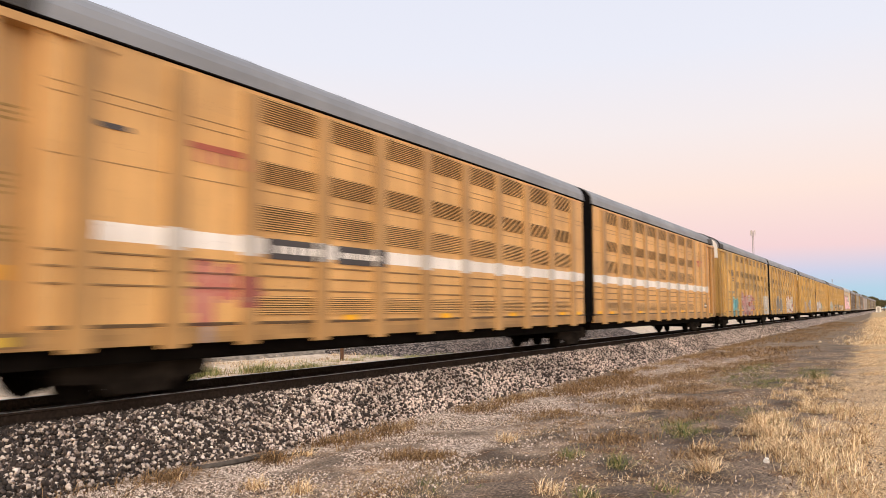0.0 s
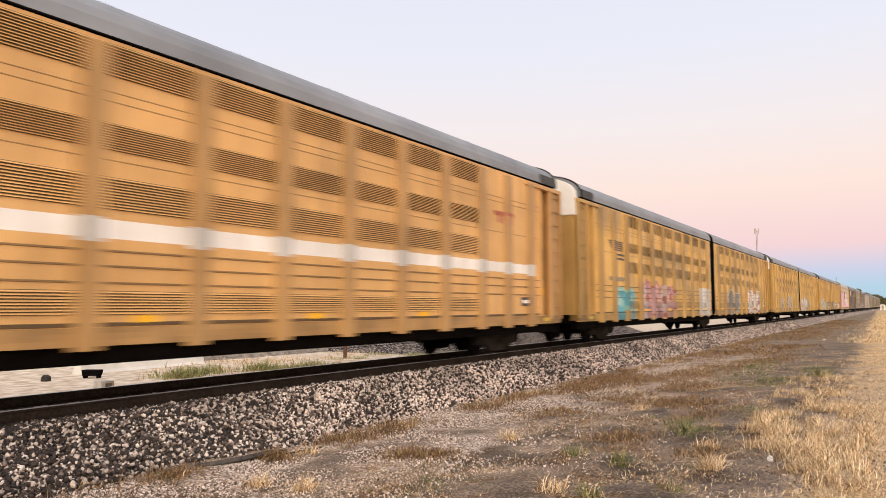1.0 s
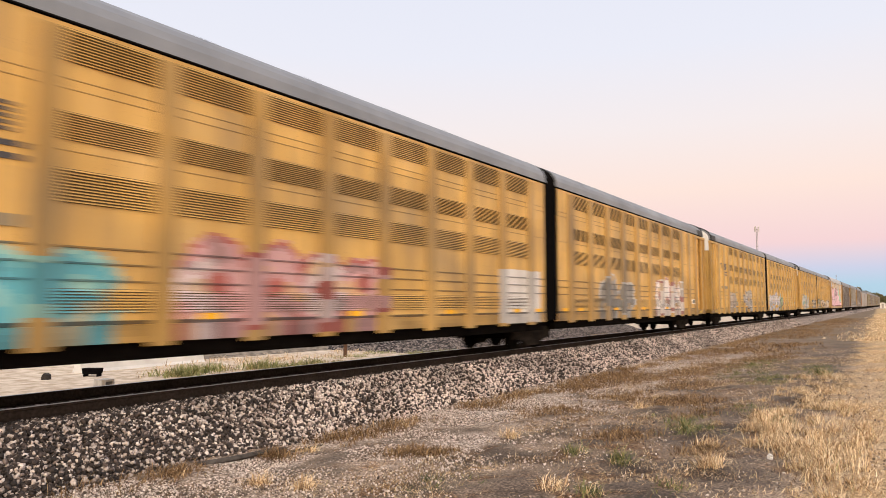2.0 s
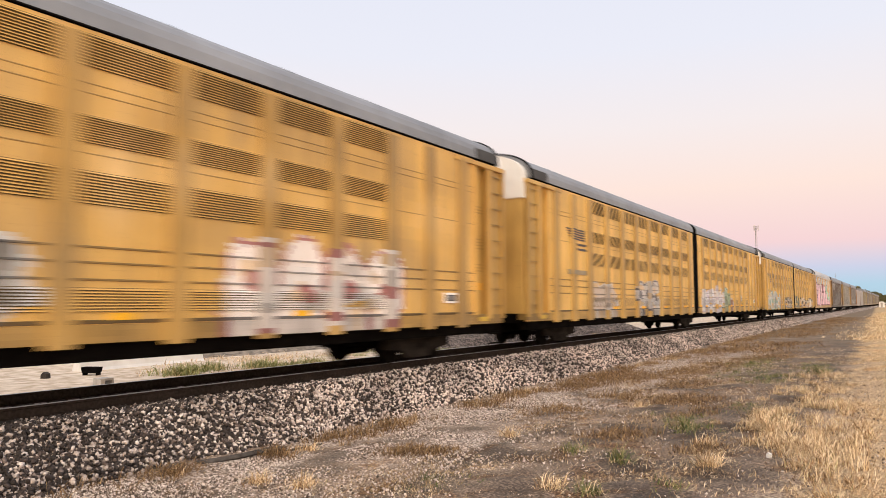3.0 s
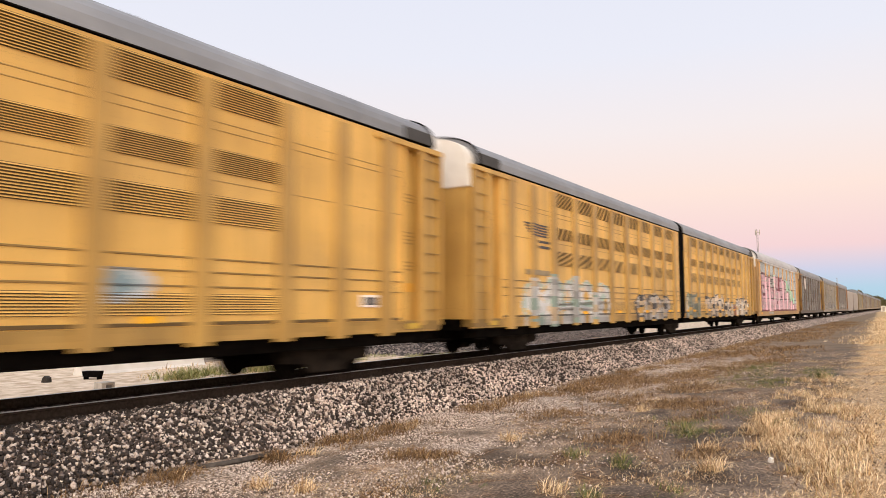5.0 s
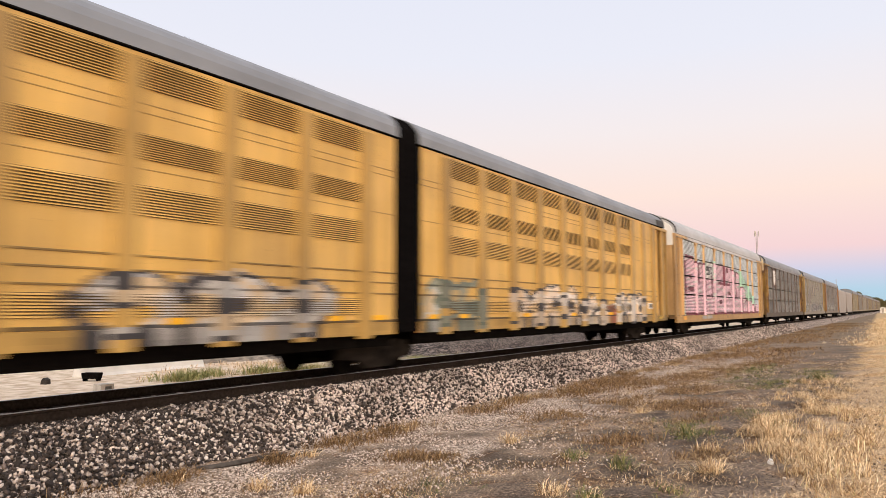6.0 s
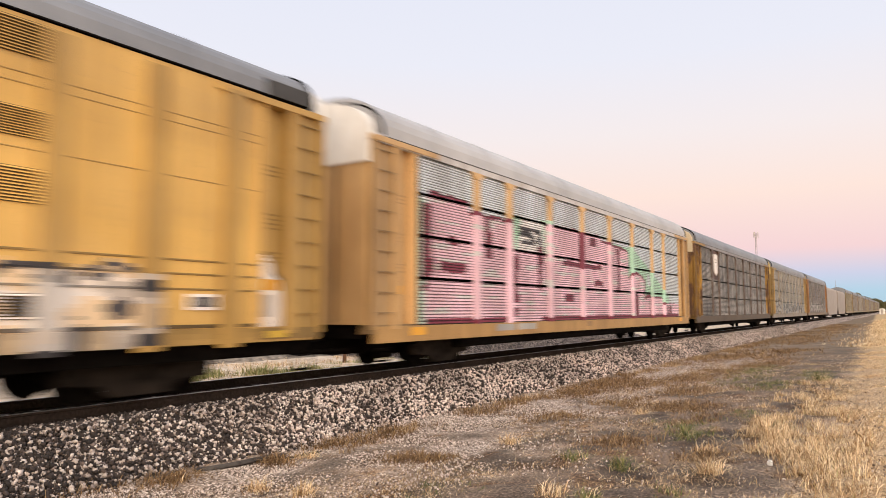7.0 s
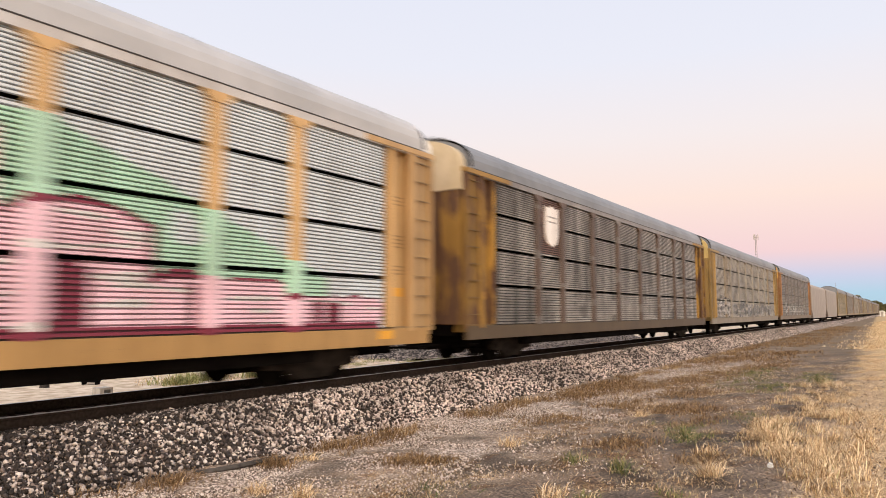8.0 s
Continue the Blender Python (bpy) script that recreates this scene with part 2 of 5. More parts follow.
def stones(name, count, spot, sizes, mat, label):
    """Loose angular stones as one mesh."""
    base = np.array([(x, y, z) for x in (-1, 1) for y in (-1, 1) for z in (-1, 1)]) * 0.78
    tri = np.array([(0, 1, 3), (0, 3, 2), (4, 6, 7), (4, 7, 5), (0, 4, 5), (0, 5, 1), (2, 3, 7), (2, 7, 6), (0, 2, 6), (0, 6, 4), (1, 5, 7), (1, 7, 3)])
    rng = np.random.default_rng(7)
    place = spot(rng, count)
    q = rng.normal(size=(count, 4))
    q /= np.linalg.norm(q, axis=1)[:, None]
    w, x, y, z = q.T
    rot = np.stack([1 - 2 * (y * y + z * z), 2 * (x * y - z * w), 2 * (x * z + y * w), 2 * (x * y + z * w), 1 - 2 * (x * x + z * z), 2 * (y * z - x * w),
                    2 * (x * z - y * w), 2 * (y * z + x * w), 1 - 2 * (x * x + y * y)], 1).reshape(-1, 3, 3)
    size = rng.uniform(*sizes, size=(count, 1, 1)) * rng.uniform(0.55, 1.3, size=(count, 1, 3))
    pts = base[None] * (1 + rng.uniform(-0.42, 0.30, size=(count, 8, 3))) * size
    pts = np.einsum("nij,nkj->nki", rot, pts) + place[:, None, :]
    faces = (tri[None] + 8 * np.arange(count)[:, None, None]).reshape(-1, 3)
    me = bpy.data.meshes.new(name)
    me.vertices.add(count * 8)
    me.vertices.foreach_set("co", pts.ravel())
    me.loops.add(len(faces) * 3)
    me.loops.foreach_set("vertex_index", faces.ravel())
    me.polygons.add(len(faces))
    me.polygons.foreach_set("loop_start", np.arange(len(faces)) * 3)
    me.update(calc_edges=True)
    me.validate()
    me.materials.append(mat)
    return tagged(new(name, me), label, "gravel", kind="stuff")


def stone_material():
    m, n, l, b, r = island("ballast_stone", [(0.0, (0.028, 0.022, 0.021)), (0.38, (0.08, 0.062, 0.056)), (0.48, (0.26, 0.20, 0.175)), (0.58, (0.76, 0.66, 0.61)), (1.0, (0.95, 0.88, 0.84))])
    t = noise_node(n, l, 30, 6)
    g = ramp_node(n, l, t.outputs[0], [(0.3, (0.65, 0.62, 0.6)), (0.7, (1.1, 1.08, 1.05))])
    # oil and brake dust lie in drifts over the bed, and darker stone was tipped at the near end
    soot = ramp_node(n, l, noise_node(n, l, 0.5, 5).outputs[0], [(0.36, (0.42, 0.38, 0.36)), (0.56, (1.12, 1.08, 1.06))])
    geo = n.new("ShaderNodeNewGeometry")
    dark = ramp_node(n, l, geo.outputs["Random Per Island"], [(0.0, (0.024, 0.02, 0.019)), (0.55, (0.075, 0.06, 0.055)), (0.68, (0.20, 0.16, 0.145)), (0.78, (0.60, 0.53, 0.49)), (1.0, (0.92, 0.86, 0.82))])
    c = n.new("ShaderNodeTexCoord")
    s = n.new("ShaderNodeSeparateXYZ")
    l.new(c.outputs["Object"], s.inputs[0])
    stain = zone(n, l, summed(n, l, noise_node(n, l, 1.1, 6).outputs[0], 9.0, s.outputs["Y"]), 16.5, 9.5)
    o = mixed(n, l, mixed(n, l, r.outputs[0], dark.outputs[0], stain), g.outputs[0], 1.0, "MULTIPLY")
    l.new(mixed(n, l, o, soot.outputs[0], 0.75, "MULTIPLY"), b.inputs["Base Color"])
    bumped(n, l, b, t.outputs[0], 0.4, 0.01)
    return m


M_STONE = stone_material()


def near_shoulder(rng, n):
    y = 2.5 + 80 * rng.random(n) ** 2.1
    d = 0.9 + 1.75 * rng.random(n) ** 0.9
    z = np.where(d < 1.35, -0.20, -0.20 - (d - 1.35) * 0.56)
    return np.stack([TRACK_X + d + rng.normal(0, 0.05, n), y, z + rng.uniform(-0.01, 0.035, n)], 1)


def ground_heights(x):
    return np.array([ground_z(v) for v in x])


def path_spot(rng, n):
    y = 4 + 30 * rng.random(n) ** 1.6
    x = -8.2 + np.abs(rng.normal(0, 1.9, n)) + 0.4 * np.sin(y * 0.9)
    return np.stack([x, y, ground_heights(x) + 0.004], 1)


stones("ballast_stones", 92000, near_shoulder, (0.014, 0.036), M_STONE, "loose crushed grey and white ballast stones")
M_CHIP = island("path_chip", [(0.0, (0.07, 0.05, 0.04)), (0.30, (0.20, 0.15, 0.12)), (0.45, (0.50, 0.40, 0.34)), (1.0, (0.88, 0.78, 0.71))])[0]
stones("path_gravel", 46000, path_spot, (0.004, 0.015), M_CHIP, "small pale gravel strewn on the dirt path")


def clod_spot(rng, n):
    y = 5.5 + 26 * rng.random(n) ** 1.5
    x = rng.uniform(-7.8, -0.2, n)
    return np.stack([x, y, ground_heights(x) + 0.003], 1)


M_CLOD = island("dirt_clod", [(0.0, (0.09, 0.065, 0.048)), (0.6, (0.20, 0.145, 0.105)), (0.85, (0.42, 0.33, 0.25)), (1.0, (0.75, 0.66, 0.57))])[0]
stones("dirt_clods", 9000, clod_spot, (0.005, 0.015), M_CLOD, "small brown clods and chips on bare dirt")


def track():
    for side, name in ((0.7525, "rail"), (-0.7525, "rail")):
        b, top = Build(), Build()
        ring = [(-0.07, -0.18), (0.07, -0.18), (0.07, -0.165), (0.012, -0.14), (0.012, -0.045), (0.036, -0.035), (0.036, -0.006), (-0.036, -0.006),
                (-0.036, -0.035), (-0.012, -0.045), (-0.012, -0.14), (-0.07, -0.165)]
        ring = [(TRACK_X + side + x, z) for x, z in ring]
        ys = [-80, 3000]
        b.prism(ring, "y", -80, 3000)
        rail = tagged(part(name, b, M_RAIL, None), "long rusty steel rail on timber ties", "rail", "pair of rails", "structure")
        top.box(TRACK_X + side - 0.03, TRACK_X + side + 0.03, -80, 3000, -0.006, 0.0)
        part("rail_head", top, M_RAILTOP, rail, "bright worn rail head")
    tie = Build()
    tie.box(-1.3, 1.3, -0.115, 0.115, -0.34, -0.17)
    me = tie.mesh("tie", M_TIE)
    for i in range(110):
        ob = new("tie", me)
        ob.location = (TRACK_X + random.uniform(-0.03, 0.03), 2 + i * 0.52, 0)
        tagged(ob, "dark creosoted timber railway tie", "railway tie", "railway ties under the rails")


track()

# ---- train ----
CARS = []                   # each car with its place along the track at 0 s
YEL = (0.74, 0.455, 0.118)
TAN = (0.71, 0.41, 0.15)
# Near-black for grimy steel and, as painted shade, for unlit gaps.
GRIME_AND_GAP = (0.035, 0.028, 0.022)


def aged(base, amount, seed):
    """Paint gone chalky and brown in drifts and runs."""
    def at(y, z):
        m = noise.noise((y * 0.35, z * 0.7, seed)) + 0.6 * noise.noise((y * 1.4, z * 0.5, seed + 3))
        r = noise.noise((y * 5.0, z * 0.35, seed + 6))
        k = max(0.0, min(1.0, amount * (0.25 + 1.1 * m + 0.5 * r)))
        p = max(0.0, min(1.0, amount * (-0.2 - 0.9 * m)))
        return tuple(b * (1 - k - p) + k * d + p * c for b, d, c in zip(base, (0.36, 0.25, 0.12), (0.80, 0.58, 0.30)))
    return at


def tags_paint(base, tags):
    """A function of (distance along the car, height) that gives the paint: the base coat under sprayed lettering."""
    def at(y, z):
        for (y0, y1, z0, z1, fill, edge, letters, seed) in tags:
            if not y0 - 0.35 < y < y1 + 0.35 or not z0 - 0.2 < z < z1 + 0.4:
                continue
            if letters == 0:
                if y0 < y < y1 and z0 < z < z1:
                    m = 0.5 + 0.5 * noise.noise((y * 0.9, z * 1.1, seed + 9))
                    return tuple(f * (0.86 + 0.22 * m) for f in fill)
                continue
            w = 0.20 * noise.noise((y * 1.3, z * 1.3, seed)) + 0.09 * noise.noise((y * 3.1, z * 3.1, seed + 2))
            cw, hz = (y1 - y0) / letters, (z1 - z0) / 2
            best, inner = -9.0, -9.0
            for c in range(letters):
                r = [noise.noise((c * 3.1 + k * 7.7, seed * 1.3, k * 2.1)) for k in range(5)]
                cy, cz = y0 + (c + 0.5 + 0.18 * r[0]) * cw, z0 + hz * (0.95 + 0.25 * r[1])
                q = abs((y - cy + 0.5 * r[2] * (z - cz)) / (cw * 0.60)) ** 2.2 + abs((z - cz) / (hz * (1.0 + 0.45 * r[3]))) ** 2.2
                s_ = (1 - q) * 0.5 * min(cw, hz) + w
                hole = 1 - math.hypot((y - cy - 0.15 * cw * r[3]) / (0.17 * cw + 0.05), (z - cz - 0.3 * hz * r[4]) / (0.30 * hz))
                if s_ > best:
                    best, inner = s_, hole
            if best < 0:
                continue
            if edge and best > 0.1 and noise.noise((y * 1.1, z * 1.9, seed + 13)) > 0.44:
                continue
            if edge:
                bar = noise.noise((y * 1.5, z * 2.4, seed * 3.7))
                if 0.02 < best < 0.10 or inner > 0.15 or bar > 0.58:
                    return edge
            elif best < 0.08:
                return tuple(0.35 * f + 0.45 for f in fill)
            m = 0.5 + 0.5 * noise.noise((y * 0.9, z * 1.1, seed + 9))
            if edge and noise.noise((y * 0.7, z * 1.5, seed + 5)) > 0.22:
                fill = tuple(0.5 * f + 0.38 for f in fill)
            under = base(y, z) if callable(base) else base
            mot = noise.noise((y * 1.7, z * 2.6, seed + 21))
            if mot > (0.06 if edge == BLK else 0.28):
                return tuple(0.45 * f + 0.55 * k for f, k in zip(fill, under))
            if mot < -0.34:
                return tuple(0.62 * f for f in fill)
            return tuple(f * (0.80 + 0.34 * m) for f in fill)
        return base(y, z) if callable(base) else base
    return at


def truck(parent, y):
    """A three-piece freight truck with two wheelsets."""
    t = Build()
    for sx in (-1, 1):
        x0, x1 = (0.92, 1.10) if sx > 0 else (-1.10, -0.92)
        ring = [(y - 1.3, 0.58), (y - 1.0, 0.70), (y - 0.55, 0.74), (y - 0.35, 0.66), (y + 0.35, 0.66), (y + 0.55, 0.74), (y + 1.0, 0.70), (y + 1.3, 0.58),
                (y + 1.25, 0.34), (y + 0.70, 0.30), (y + 0.45, 0.12), (y - 0.45, 0.12), (y - 0.70, 0.30), (y - 1.25, 0.34)]
        t.prism(ring, "x", x0, x1)
        for k in (-0.16, 0, 0.16):
            t.prism([(x0 + 0.09 + 0.07 * math.cos(i), y + k + 0.07 * math.sin(i)) for i in (0, 1.05, 2.1, 3.14, 4.19, 5.24)], "z", 0.2, 0.5)
    t.box(-1.0, 1.0, y - 0.2, y + 0.2, 0.45, 0.72)
    frame_part = part("truck_frame", t, M_TRUCK, parent, "grimy cast steel truck frame")
    for wy in (y - 0.864, y + 0.864):
        w = Build()
        for sx in (-0.7525, 0.7525):
            w.disc(sx - 0.065, sx + 0.065, wy, 0.42, 0.42, 28)
            w.disc(sx * 1.17 - 0.05, sx * 1.17 + 0.05, wy, 0.42, 0.13, 12)
        w.disc(-0.9, 0.9, wy, 0.42, 0.085, 12)
        part("wheelset", w, M_UNDER, frame_part, "steel wheelset")


def roof(parent, y0, y1, mat, eave=5.345, crown=0.86, label="ribbed grey metal roof"):
    b = Build()
    prof = []
    for i in range(19):
        a = math.pi * i / 18
        prof.append((1.56 * math.cos(a), eave + crown * math.sin(a) ** 0.8))
    ys = arange(min(y0, y1), max(y0, y1), 1.27)
    k = len(b.v)
    for y in ys:
        b.v += [(x, y, z) for x, z in prof]
    for i in range(len(ys) - 1):
        for j in range(18):
            a = k + i * 19 + j
            b.f.append((a, a + 1, a + 20, a + 19))
            b.c.append((0.3, 0.3, 0.3))
    for i, y in ((0, ys[0]), (len(ys) - 1, ys[-1])):
        b.f.append(tuple(range(k + i * 19, k + i * 19 + 19)))
        b.c.append((0.3, 0.3, 0.3))
    top = part("roof", b, mat, parent, label, smooth=False)
    rib = Build()
    rib.grid(list(range(19)), [-0.03, 0.03], lambda j, y: (prof[j][0], y, prof[j][1] + 0.018), lambda u, w: (0.3, 0.3, 0.3))
    me = rib.mesh("roof_seam", mat, fix=False)
    for y in ys[::2]:
        part("roof_seam", me, mat, top).location = (0, y, 0)
    return top


def car_end(parent, y, way, paint, dark, mat_roof, white, coat=None, cheeks=False):
    """The end of a rack car: y is the coupling's place, way points into the car."""
    def Y(u):
        return y + way * u
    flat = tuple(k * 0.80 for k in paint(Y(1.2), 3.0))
    coat = coat or M_PAINT
    for sx in (1, -1):
        def X(a, b_):
            return (a, b_) if sx > 0 else (-b_, -a)
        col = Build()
        # Wing paint darkened to stand for the shading towards the coupling.
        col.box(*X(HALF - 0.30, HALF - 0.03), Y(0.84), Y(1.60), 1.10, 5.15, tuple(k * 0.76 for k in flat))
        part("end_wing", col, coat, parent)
        for a, c, tone in ((0.78, 0.88, 0.8), (1.52, 1.70, 1.0)):
            e = Build()
            e.box(*X(HALF - 0.05, HALF + 0.05), Y(a), Y(c), 1.0, 5.18, tuple(k * tone for k in flat))
            part("end_post", e, coat, parent)
        for i in range(9):
            lad = Build()
            z = 1.35 + i * 0.45
            lad.box(*X(HALF + 0.0, HALF + 0.025), Y(0.86), Y(1.58), z, z + 0.022, dark)
            part("ladder_rung", lad, M_PAINT, parent)
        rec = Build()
        # Recess paint darkened for the shade that so shallow a recess lacks.
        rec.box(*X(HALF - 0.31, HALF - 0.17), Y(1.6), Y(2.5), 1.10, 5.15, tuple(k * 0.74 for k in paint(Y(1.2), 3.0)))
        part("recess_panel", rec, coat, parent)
        edge_post = Build()
        # Corner post painted brighter, as if its face were turned to the sun.
        edge_post.box(*X(HALF - 0.19, HALF + 0.02), Y(2.30), Y(2.41), 1.10, 5.15, tuple(k * 1.1 for k in paint(Y(1.2), 3.0)))
        part("corner_post", edge_post, coat, parent)
        if sx > 0:
            for z, wide, rows in ((4.05, 0.42, 3), (3.15, 0.34, 4), (2.45, 0.40, 3)):
                for r_ in range(rows):
                    bar = Build()
                    bar.box(*X(HALF - 0.175, HALF - 0.164), Y(1.75), Y(1.75 + wide - 0.06 * (r_ % 2)), z - r_ * 0.085, z - r_ * 0.085 + 0.035, dark)
                    part("stencil_bar", bar, M_PAINT, parent)
            card = Build()
            card.box(*X(HALF - 0.175, HALF - 0.163), Y(1.72), Y(2.12), 1.78, 1.98, (0.72, 0.36, 0.04))
            part("label_card", card, M_PAINT, parent, "orange warning label")
            card = Build()
            card.box(*X(HALF - 0.02, HALF + 0.012), Y(1.65), Y(2.15), 0.93, 1.05, (0.60, 0.40, 0.05))
            part("label_card", card, M_PAINT, parent, "yellow reflector plate")
            step = Build()
            for a_ in (1.0, 1.42):
                step.box(*X(HALF - 0.03, HALF + 0.0), Y(a_), Y(a_ + 0.03), 0.30, 0.9, GRIME_AND_GAP)
            for z in (0.30, 0.56):
                step.box(*X(HALF - 0.10, HALF + 0.0), Y(1.0), Y(1.45), z, z + 0.03, GRIME_AND_GAP)
            part("sill_step", step, M_UNDER, parent, "steel stirrup step")
        led = Build()
        led.box(*X(HALF - 0.4, HALF + 0.06), Y(0.75), Y(3.3), 5.14, 5.26, flat)
        part("roof_ledge", led, M_PAINT, parent)
        sil = Build()
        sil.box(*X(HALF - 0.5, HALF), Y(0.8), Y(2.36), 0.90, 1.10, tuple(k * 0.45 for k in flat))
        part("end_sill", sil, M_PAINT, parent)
    for k in (-0.02, 0.62):
        bar = Build()
        bar.box(k - 0.03, k + 0.03, Y(0.64), Y(0.70), 1.15, 4.6, dark)
        part("door_bar", bar, coat, parent)
    door = Build()
    door.box(-HALF + 0.1, HALF - 0.1, Y(0.70), Y(0.85), 1.10, 4.66, flat)
    part("end_door", door, coat, parent, "folding end door")
    arch = Build()
    ring = [(HALF - 0.05, 4.66)] + [((HALF - 0.08) * math.cos(math.pi * i / 16), 5.30 + 0.80 * math.sin(math.pi * i / 16) ** 0.8) for i in range(17)] + [(-HALF + 0.05, 4.66)]
    arch.prism(ring, "y", Y(0.66), Y(0.95))
    part("end_hood", arch, white, parent, "chalky white arched hood above the end door")
    hoop = Build()
    ring = [(1.60 * math.cos(math.pi * i / 16), 5.35 + 0.89 * math.sin(math.pi * i / 16) ** 0.8) for i in range(17)]
    inner = [(x * 0.97, z - 0.035) for x, z in ring]
    rim = [(ring, 1.09), (ring, 1.13), (inner, 1.13), (inner, 1.09), (ring, 1.09)]
    hoop.grid(list(range(17)), [0, 1, 2, 3, 4], lambda i, q: (rim[q][0][i][0], Y(rim[q][1]), rim[q][0][i][1]), lambda u, w: GRIME_AND_GAP)
    part("roof_hoop", hoop, M_BLACK, parent, "black roof end hoop")
    for sx in (1, -1) if cheeks else ():
        cheek = Build()
        cheek.box(min(sx * 1.50, sx * 1.585), max(sx * 1.50, sx * 1.585), Y(1.15), Y(2.25), 5.34, 5.62, GRIME_AND_GAP)
        part("roof_cheek", cheek, M_CHEEK, parent, "dark grey roof end panel")
    cou = Build()
    cou.box(-0.12, 0.12, Y(-0.02), Y(1.6), 0.72, 0.95)
    cou.box(-0.2, 0.2, Y(-0.04), Y(0.25), 0.66, 1.0)
    cou.box(-1.2, 1.2, Y(0.75), Y(1.0), 0.80, 1.10)
    for k in (0.5, 0.75):
        cou.prism([(k + 0.03 * math.cos(i), 0.55 + 0.03 * math.sin(i)) for i in range(6)], "y", Y(0), Y(0.9))
    part("coupler", cou, M_UNDER, parent, "grimy steel coupler and air hoses")


POSTS = [1.556 + 1.82 * k for k in range(9)] + [17.62, 19.12]
VENTS = [(4.76, 5.24), (3.67, 4.07), (2.81, 3.28), (1.30, 1.64)]


def rack_unit(car, way, paint, length):
    """One half of the articulated car, from the joint outwards."""
    def Y(u):
        return way * u
    edges = [0.52] + POSTS + [length - 2.35]
    steps = [(z, 0.0) for z in arange(1.12, 2.72, 0.055) + arange(2.9, 5.3, 0.3)]
    for z, tall in ((2.20, 0.026), (1.98, 0.026), (1.74, 0.026), (1.135, 0.05)):
        steps = [(q, d) for q, d in steps if not z - 0.01 < q < z + tall + 0.01]
        steps += [(z - 0.004, 0.0), (z, 0.018), (z + tall, 0.018), (z + tall + 0.004, 0.0)]
    for z in (4.52, 4.38, 3.52):
        steps += [(z - 0.004, 0.0), (z, 0.008), (z + 0.014, 0.008), (z + 0.018, 0.0)]
    steps.sort()
    proud = dict(steps)
    zs = [z for z, _ in steps]
    lines = [z for z, d in steps if d > 0]

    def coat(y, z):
        # Raised lines painted dark like grooves; the wide bottom one includes the lip's shadow.
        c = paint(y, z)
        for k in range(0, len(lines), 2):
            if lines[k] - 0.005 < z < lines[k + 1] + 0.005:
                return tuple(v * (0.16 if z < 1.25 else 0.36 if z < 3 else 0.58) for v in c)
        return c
    for i in range(len(edges) - 1):
        a, c = edges[i], edges[i + 1]
        b = Build()
        us = arange(a, c, 0.09)
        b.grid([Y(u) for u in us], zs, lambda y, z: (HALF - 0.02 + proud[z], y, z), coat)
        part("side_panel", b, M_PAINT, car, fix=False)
        if 1 <= i <= 8:
            mid = (a + c) / 2
            for row, (z0, z1) in enumerate(VENTS):
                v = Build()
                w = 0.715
                # Dark plate on the panel stands in for the unlit vent openings.
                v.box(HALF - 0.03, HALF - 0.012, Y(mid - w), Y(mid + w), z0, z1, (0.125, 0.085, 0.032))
                n = 11 if row < 3 else 8
                p = (z1 - z0) / n
                for s in range(n):
                    z = z0 + p * (s + 0.2)
                    for u in range(4):
                        ya, yb = Y(mid - w + u * w / 2), Y(mid - w + (u + 1) * w / 2)
                        cc = paint((ya + yb) / 2, z)
                        v.face([(HALF + 0.016, ya, z), (HALF + 0.016, yb, z), (HALF - 0.008, yb, z + p * 0.58), (HALF - 0.008, ya, z + p * 0.58)], cc)
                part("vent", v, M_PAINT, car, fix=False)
        if i in (1, 3, 5, 7, 0):
            r = Build()
            mid = (a + c) / 2
            r.box(HALF - 0.02, HALF + 0.006, Y(mid - 0.2), Y(mid + 0.2), 1.18, 1.285, (0.95, 0.50, 0.01))
            part("reflector", r, M_PAINT, car, "yellow reflector strip")
    for u in POSTS:
        b = Build()
        ring = [(HALF - 0.03, -0.20), (HALF + 0.07, -0.165), (HALF + 0.07, 0.165), (HALF - 0.03, 0.20)]
        # Panel paint at 0.65, for dirt and the shade of the angled sides.
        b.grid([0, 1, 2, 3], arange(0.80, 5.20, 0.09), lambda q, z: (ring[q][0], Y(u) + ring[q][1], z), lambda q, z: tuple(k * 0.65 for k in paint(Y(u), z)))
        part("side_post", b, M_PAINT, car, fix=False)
    b = Build()
    b.box(-HALF, -HALF + 0.05, Y(0.5), Y(length - 0.85), 1.1, 5.33, YEL)
    b.box(-HALF + 0.06, HALF - 0.06, Y(0.5), Y(length - 0.85), 1.0, 1.10, GRIME_AND_GAP)
    part("body", b, M_PAINT, car, "steel floor and far wall")
    s = Build()
    s.grid([Y(u) for u in arange(0.5, length - 0.85, 0.2)], [0.86, 0.95, 1.04, 1.12], lambda y, z: (HALF - 0.01, y, z), lambda y, z: tuple(k * (0.56 + 0.22 * noise.noise((y * 1.2, z * 4, 2))) for k in paint(y, 1.13)))
    s.box(HALF - 0.12, HALF - 0.02, Y(0.5), Y(length - 0.85), 0.86, 1.11, TAN)
    part("side_sill", s, M_PAINT, car, fix=False)
    for sx in (1, -1):
        u_ = Build()
        u_.box(min(sx * 1.15, sx * 1.40), max(sx * 1.15, sx * 1.40), Y(0.5), Y(length - 1.0), 0.60, 0.90)
        part("side_beam", u_, M_UNDER, car, "black side beam")
    u_ = Build()
    u_.box(-0.3, 0.3, Y(0.3), Y(length - 1.0), 0.5, 1.0)
    part("centre_sill", u_, M_UNDER, car, "black centre sill")
    # Black strip put where the gap under the roof overhang lies in shade.
    fas = Build()
